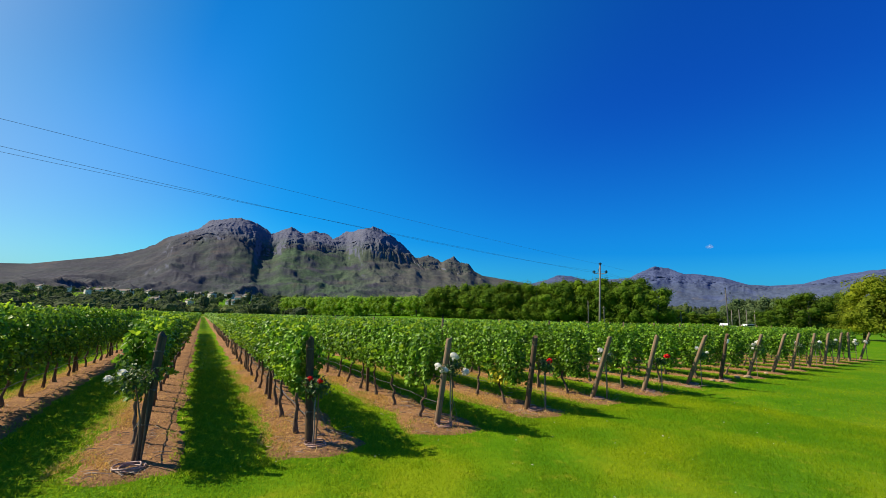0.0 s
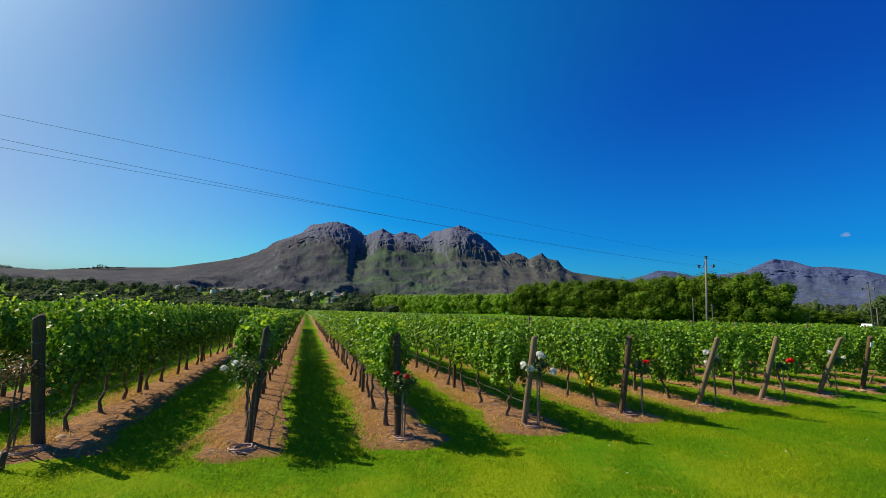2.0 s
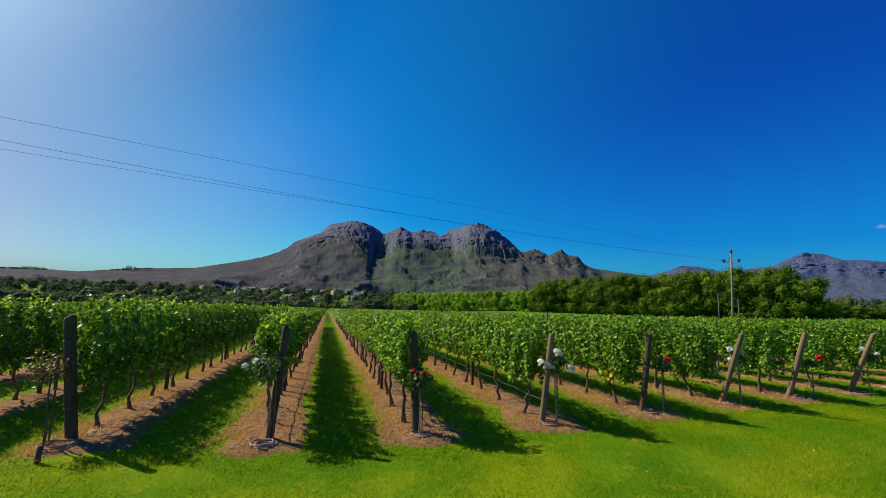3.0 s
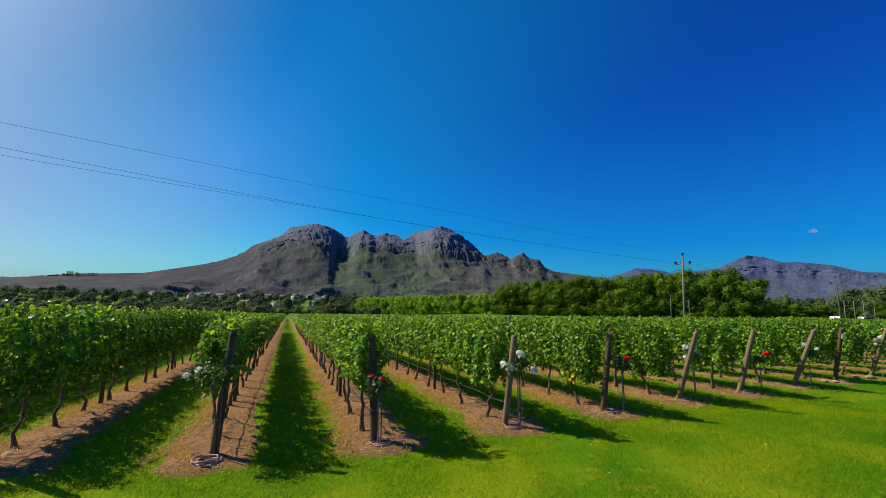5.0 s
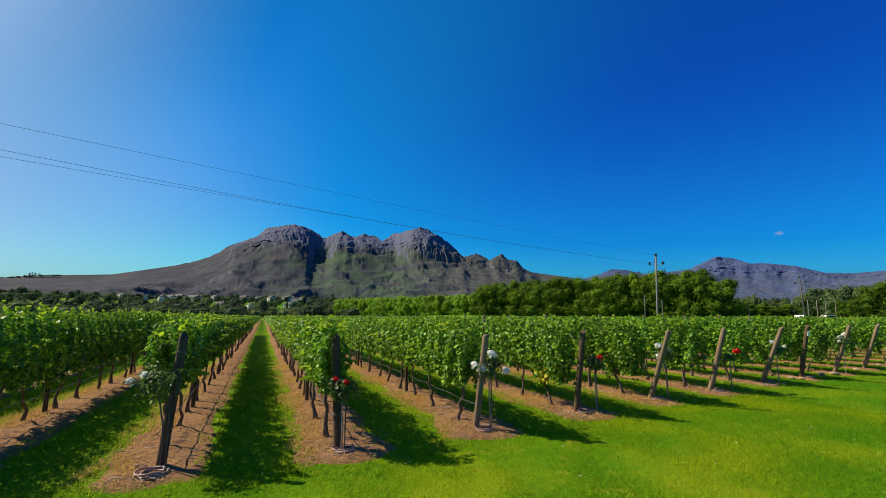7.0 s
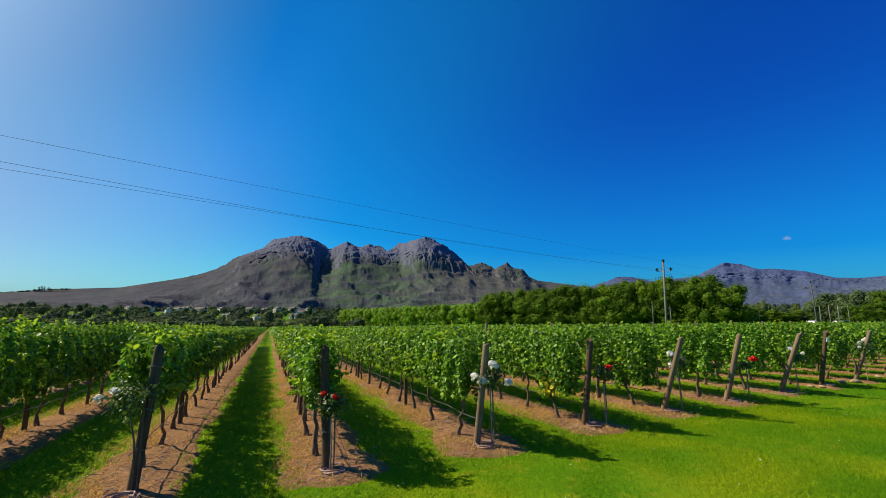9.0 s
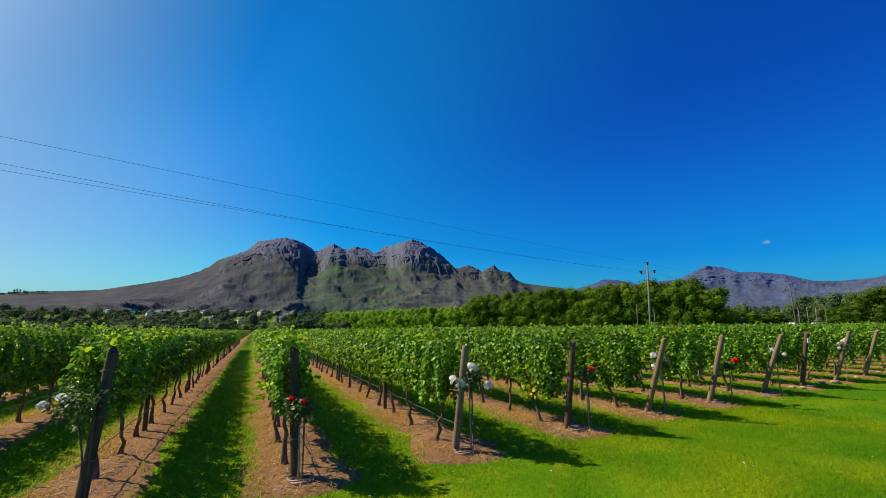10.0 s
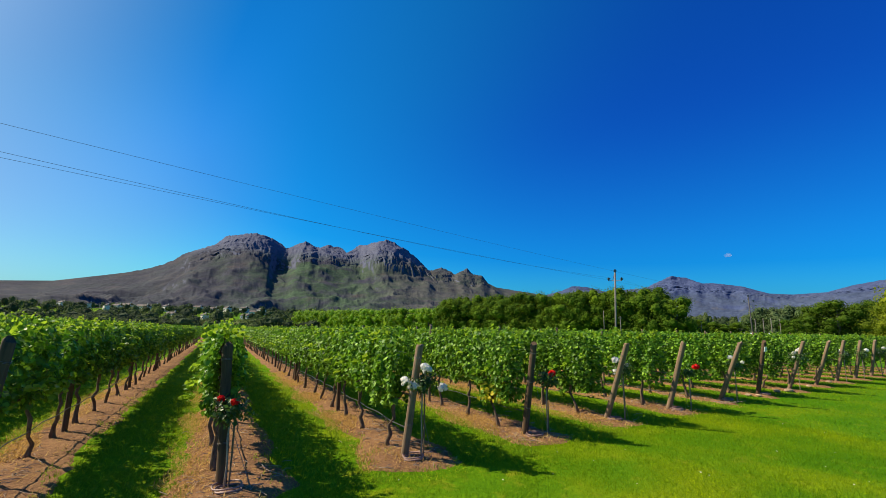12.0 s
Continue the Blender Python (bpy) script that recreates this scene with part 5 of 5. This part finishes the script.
def parked_car(deg, far, turn, paint, label):
    x, y = at_bearing(deg, far)
    c = tagged(new("car"), label, "car", "parked cars")
    c.matrix_world = pose(x, y, float(lay(x, y)), 0, 0, turn)
    prof = [(-2.1, 0.35), (-2.15, 0.75), (-1.95, 0.98), (-1.1, 1.05), (-0.6, 1.48), (0.9, 1.50), (1.6, 1.05), (2.1, 0.95), (2.15, 0.4)]
    h = Heap()
    n = len(prof)
    h.add([(px, -0.85, pz) for px, pz in prof] + [(px, 0.85, pz) for px, pz in prof],
          [list(range(n)), list(range(2 * n - 1, n - 1, -1))] + [[i, n + i, n + (i + 1) % n, (i + 1) % n] for i in range(n)])
    part("body", h.mesh("body", paint), None, c)
    part("window", Heap().add([(-0.95, -0.87, 1.07), (1.35, -0.87, 1.07), (0.8, -0.87, 1.42), (-0.55, -0.87, 1.42)], [[0, 1, 2, 3]]).mesh("window", M_GLASS), None, c)
    for wx in (-1.35, 1.35):
        for wy in (-0.8, 0.8):
            tyre = part("wheel", Heap().tube([(wx, wy - 0.1, 0.32), (wx, wy + 0.1, 0.32)], 0.32, 14).mesh("wheel", M_HOSE), None, c)
            side = 0.11 if wy > 0 else -0.11
            part("rim", Heap().tube([(wx, wy + side * 0.9, 0.32), (wx, wy + side * 1.15, 0.32)], [0.20, 0.17], 12).mesh("rim", M_WIRE), None, tyre, "grey metal rim")
    for wy in (-0.62, 0.62):
        part("headlight", Heap().box((-2.19, wy - 0.16, 0.66), (-2.08, wy + 0.16, 0.82)).mesh("headlight", M_LABEL), None, c)


M_CAR = surface("white_car_paint", (0.70, 0.70, 0.70), (0.80, 0.80, 0.80), 5, 0.5, 0.25, 0)
M_CAR_DARK = surface("dark_car_paint", (0.02, 0.022, 0.028), (0.05, 0.05, 0.06), 5, 0.5, 0.25, 0)
parked_car(61.2, 120, 20, M_CAR, "white car parked on the grass beyond the vines")
parked_car(63.3, 118, -25, M_CAR, "white car parked near the slim posts")
parked_car(63.9, 124, -25, M_CAR_DARK, "dark car parked under the willows")


def slim_post(deg, far, height, arm=False):
    x, y = at_bearing(deg, far)
    p = tagged(new("slim_pole"), "slim grey timber pole standing before the trees", "pole", "slim poles")
    p.matrix_world = pose(x, y, 0, 0, (deg * 37) % 3 - 1.5, 0)
    part("shaft", Heap().tube([(0, 0, -1.5), (0, 0, height * 0.5), (0, 0, height)], [0.09, 0.08, 0.06], 8).mesh("shaft", M_POLE, True), None, p)
    if arm:
        part("crossarm", Heap().box((-0.5, -0.05, height - 0.45), (0.5, 0.05, height - 0.33)).mesh("crossarm", M_POLE), None, p)


for deg, far, height, arm in ((46.9, 100, 5.5, False), (48.75, 100, 4.4, True), (61.9, 112, 4.3, False), (62.6, 112, 4.5, False), (63.25, 112, 4.5, False), (63.95, 112, 4.3, False), (57.0, 150, 4.4, False)):
    slim_post(deg, far, height, arm)


def cloud_wisp():
    """A single small fair-weather wisp."""
    m, n, l, b = blank("thin_cloud")
    b.inputs["Base Color"].default_value, b.inputs["Roughness"].default_value = (0.9, 0.9, 0.9, 1), 1.0
    tr, mix = n.new("ShaderNodeBsdfTransparent"), n.new("ShaderNodeMixShader")
    puff = noise_of(n, l, 0.05, 4, 0.6, coords=n.new("ShaderNodeTexCoord").outputs["Object"])
    l.new(ramp_of(n, l, puff, [(0.30, (0.0, 0.0, 0.0)), (0.75, (0.17, 0.17, 0.17))]), mix.inputs[0])
    lit, both = n.new("ShaderNodeBsdfTranslucent"), n.new("ShaderNodeMixShader")
    lit.inputs["Color"].default_value = (0.95, 0.95, 0.95, 1)
    l.new(b.outputs[0], both.inputs[1])
    l.new(lit.outputs[0], both.inputs[2])
    l.new(tr.outputs[0], mix.inputs[1])
    l.new(both.outputs[0], mix.inputs[2])
    l.new(mix.outputs[0], n["Material Output"].inputs["Surface"])
    rng = random.Random(4)
    bm = bmesh.new()
    for dx, dz, rx, rz in ((-8, -1, 20, 13), (6, 2, 24, 16), (16, -2, 17, 11)):
        bmesh.ops.create_icosphere(bm, subdivisions=4, radius=1, matrix=Matrix.Translation((dx, 0, dz)) @ Matrix.Diagonal((rx, 10, rz, 1)))
    for v in bm.verts:
        v.co += 5.0 * noise.noise_vector(v.co * 0.08) + 2.5 * noise.noise_vector(v.co * 0.25)
    ob = tagged(part("cloud", bm, m), "small thin white cloud wisp alone in the blue sky", "cloud", kind="structure")
    ob.matrix_world = pose(4590 * math.sin(radians(60.05)), 4590 * math.cos(radians(60.05)), 660, 0, 0, -60.05)


cloud_wisp()


# ---- yellowed leaves low on one vine ----
def yellow_leaves():
    rng = np.random.default_rng(91)
    n = 230
    at = np.stack([row_x(3) + rng.normal(0, 0.13, n), row_end(3) + 0.75 + rng.normal(0, 0.20, n), 0.72 + rng.uniform(-0.17, 0.17, n)], 1)
    h = Heap().many(LEAF, LEAF_F, turned(rng, at, np.array([[-0.8, -0.4, 0.3]]) + 0 * at, np.array([[0, 0, -1.0]]) + 0 * at, 0.08 * rng.uniform(0.7, 1.2, n)))
    tagged(part("yellow_leaves", h.mesh("yellow_leaves", M_YELLOW), None), "yellowed leaves hanging low on a vine beside an end post", "leaves", kind="stuff")


yellow_leaves()


# ---- stones, sticks and daisies ----
STAKE_AT, PEG_AT = (-2.58, 1.15), (-1.94, 1.42)
def stone(x, y, size, seed):
    rng = random.Random(seed)
    bm = bmesh.new()
    bmesh.ops.create_icosphere(bm, subdivisions=2, radius=1)
    for v in bm.verts:
        v.co *= 1 + 0.22 * noise.noise(v.co * 1.4 + Vector((seed, 0, 0)))
        v.co = Vector((v.co.x * size, v.co.y * size * 0.7, max(v.co.z, -0.5) * size * 0.45))
    ob = tagged(part("stone", bm, M_STONE), "pale tan field stone lying on the soil at a row end", "stone", "stones at the row ends")
    ob.matrix_world = pose(x, y, 0.03 + size * 0.12, 0, 0, rng.uniform(0, 360))


M_STONE = surface("tan_stone", (0.24, 0.16, 0.09), (0.46, 0.33, 0.20), 14, 3, 0.9, 0.5, 0.01)
for i, (x, y, size) in enumerate(((18.2, 3.72, 0.13), (18.75, 3.65, 0.15), (16.35, 3.55, 0.10), (16.6, 3.40, 0.09), (20.9, 4.05, 0.11), (-2.50, 2.30, 0.11), (23.4, 4.5, 0.10))):
    stone(x, y, size, i + 1)


def broken_stake(x, y, turn):
    """A short snapped-off stake with a thin stick tied to it."""
    ob = tagged(new("broken_stake"), "short snapped-off dark wooden stake with a thin leaning stick", "stake")
    ob.matrix_world = pose(x, y, 0.02, 0, 0, turn)
    part("stump", Heap().tube([(0, 0, -0.05), (0.004, 0, 0.1), (0.008, 0, 0.19)], [0.034, 0.031, 0.026], 9).mesh("stump", M_POST, True), None, ob)
    part("stick", Heap().tube([(0.03, 0, 0.1), (0.06, 0, 0.35), (0.14, 0.02, 0.66), (0.17, 0.02, 0.67)], [0.010, 0.010, 0.007, 0.006], 6).mesh("stick", M_BARK), None, ob)


broken_stake(STAKE_AT[0], STAKE_AT[1], 5)


def peg(x, y, turn):
    """A splintered end of post driven in at a slant."""
    h = Heap().tube([(0, 0, -0.06), (0.03, 0, 0.06), (0.075, 0, 0.17)], [0.030, 0.030, 0.022], 8)
    ob = tagged(part("peg", h.mesh("peg", M_POST_PALE), None), "slanting splintered wooden peg in the soil", "peg")
    ob.matrix_world = pose(x, y, 0.0, 0, 0, turn)


peg(PEG_AT[0], PEG_AT[1], -20)


def fallen_petals():
    rng = np.random.default_rng(55)
    n = 46
    at = np.stack([rng.uniform(1, 13, n), rng.uniform(-2.5, 3, n), np.full(n, 0.03)], 1)
    # single white ovals stand for the small daisies in the grass
    h = Heap().many(OVAL, OVAL_F, turned(rng, at, np.array([[0, 0, 1.0]]) + 0 * at, rng.normal(0, 1, (n, 3)), 0.028 * rng.uniform(0.7, 1.3, n), 0.2))
    tagged(part("fallen_petals", h.mesh("fallen_petals", M_WHITE), None), "tiny white daisies scattered on the lawn", "petals", kind="stuff")


fallen_petals()


# ---- the dirt track beyond the vineyard ----
def dirt_track():
    xs = np.linspace(-60, 44, 60)
    mid = 236 + 1.5 * np.sin(xs * 0.06)
    V = [(x, m + 2 * w, z + 0.06 + float(lay(x, m + 2 * w))) for x, m in zip(xs, mid) for w, z in ((-2.2, -0.01), (-1.2, 0.03), (0, 0.05), (1.2, 0.03), (2.2, -0.01))]
    F = [[i * 5 + j, (i + 1) * 5 + j, (i + 1) * 5 + j + 1, i * 5 + j + 1] for i in range(len(xs) - 1) for j in range(4)]
    tagged(part("dirt_track", mesh_of("dirt_track", V, F, M_TRACK, True), None), "pale sandy farm track across the end of the rows", "track", kind="structure")


M_TRACK = surface("sandy_track", (0.34, 0.25, 0.16), (0.55, 0.44, 0.30), 6, 0.8, 0.95, 0.4, 0.02)
dirt_track()
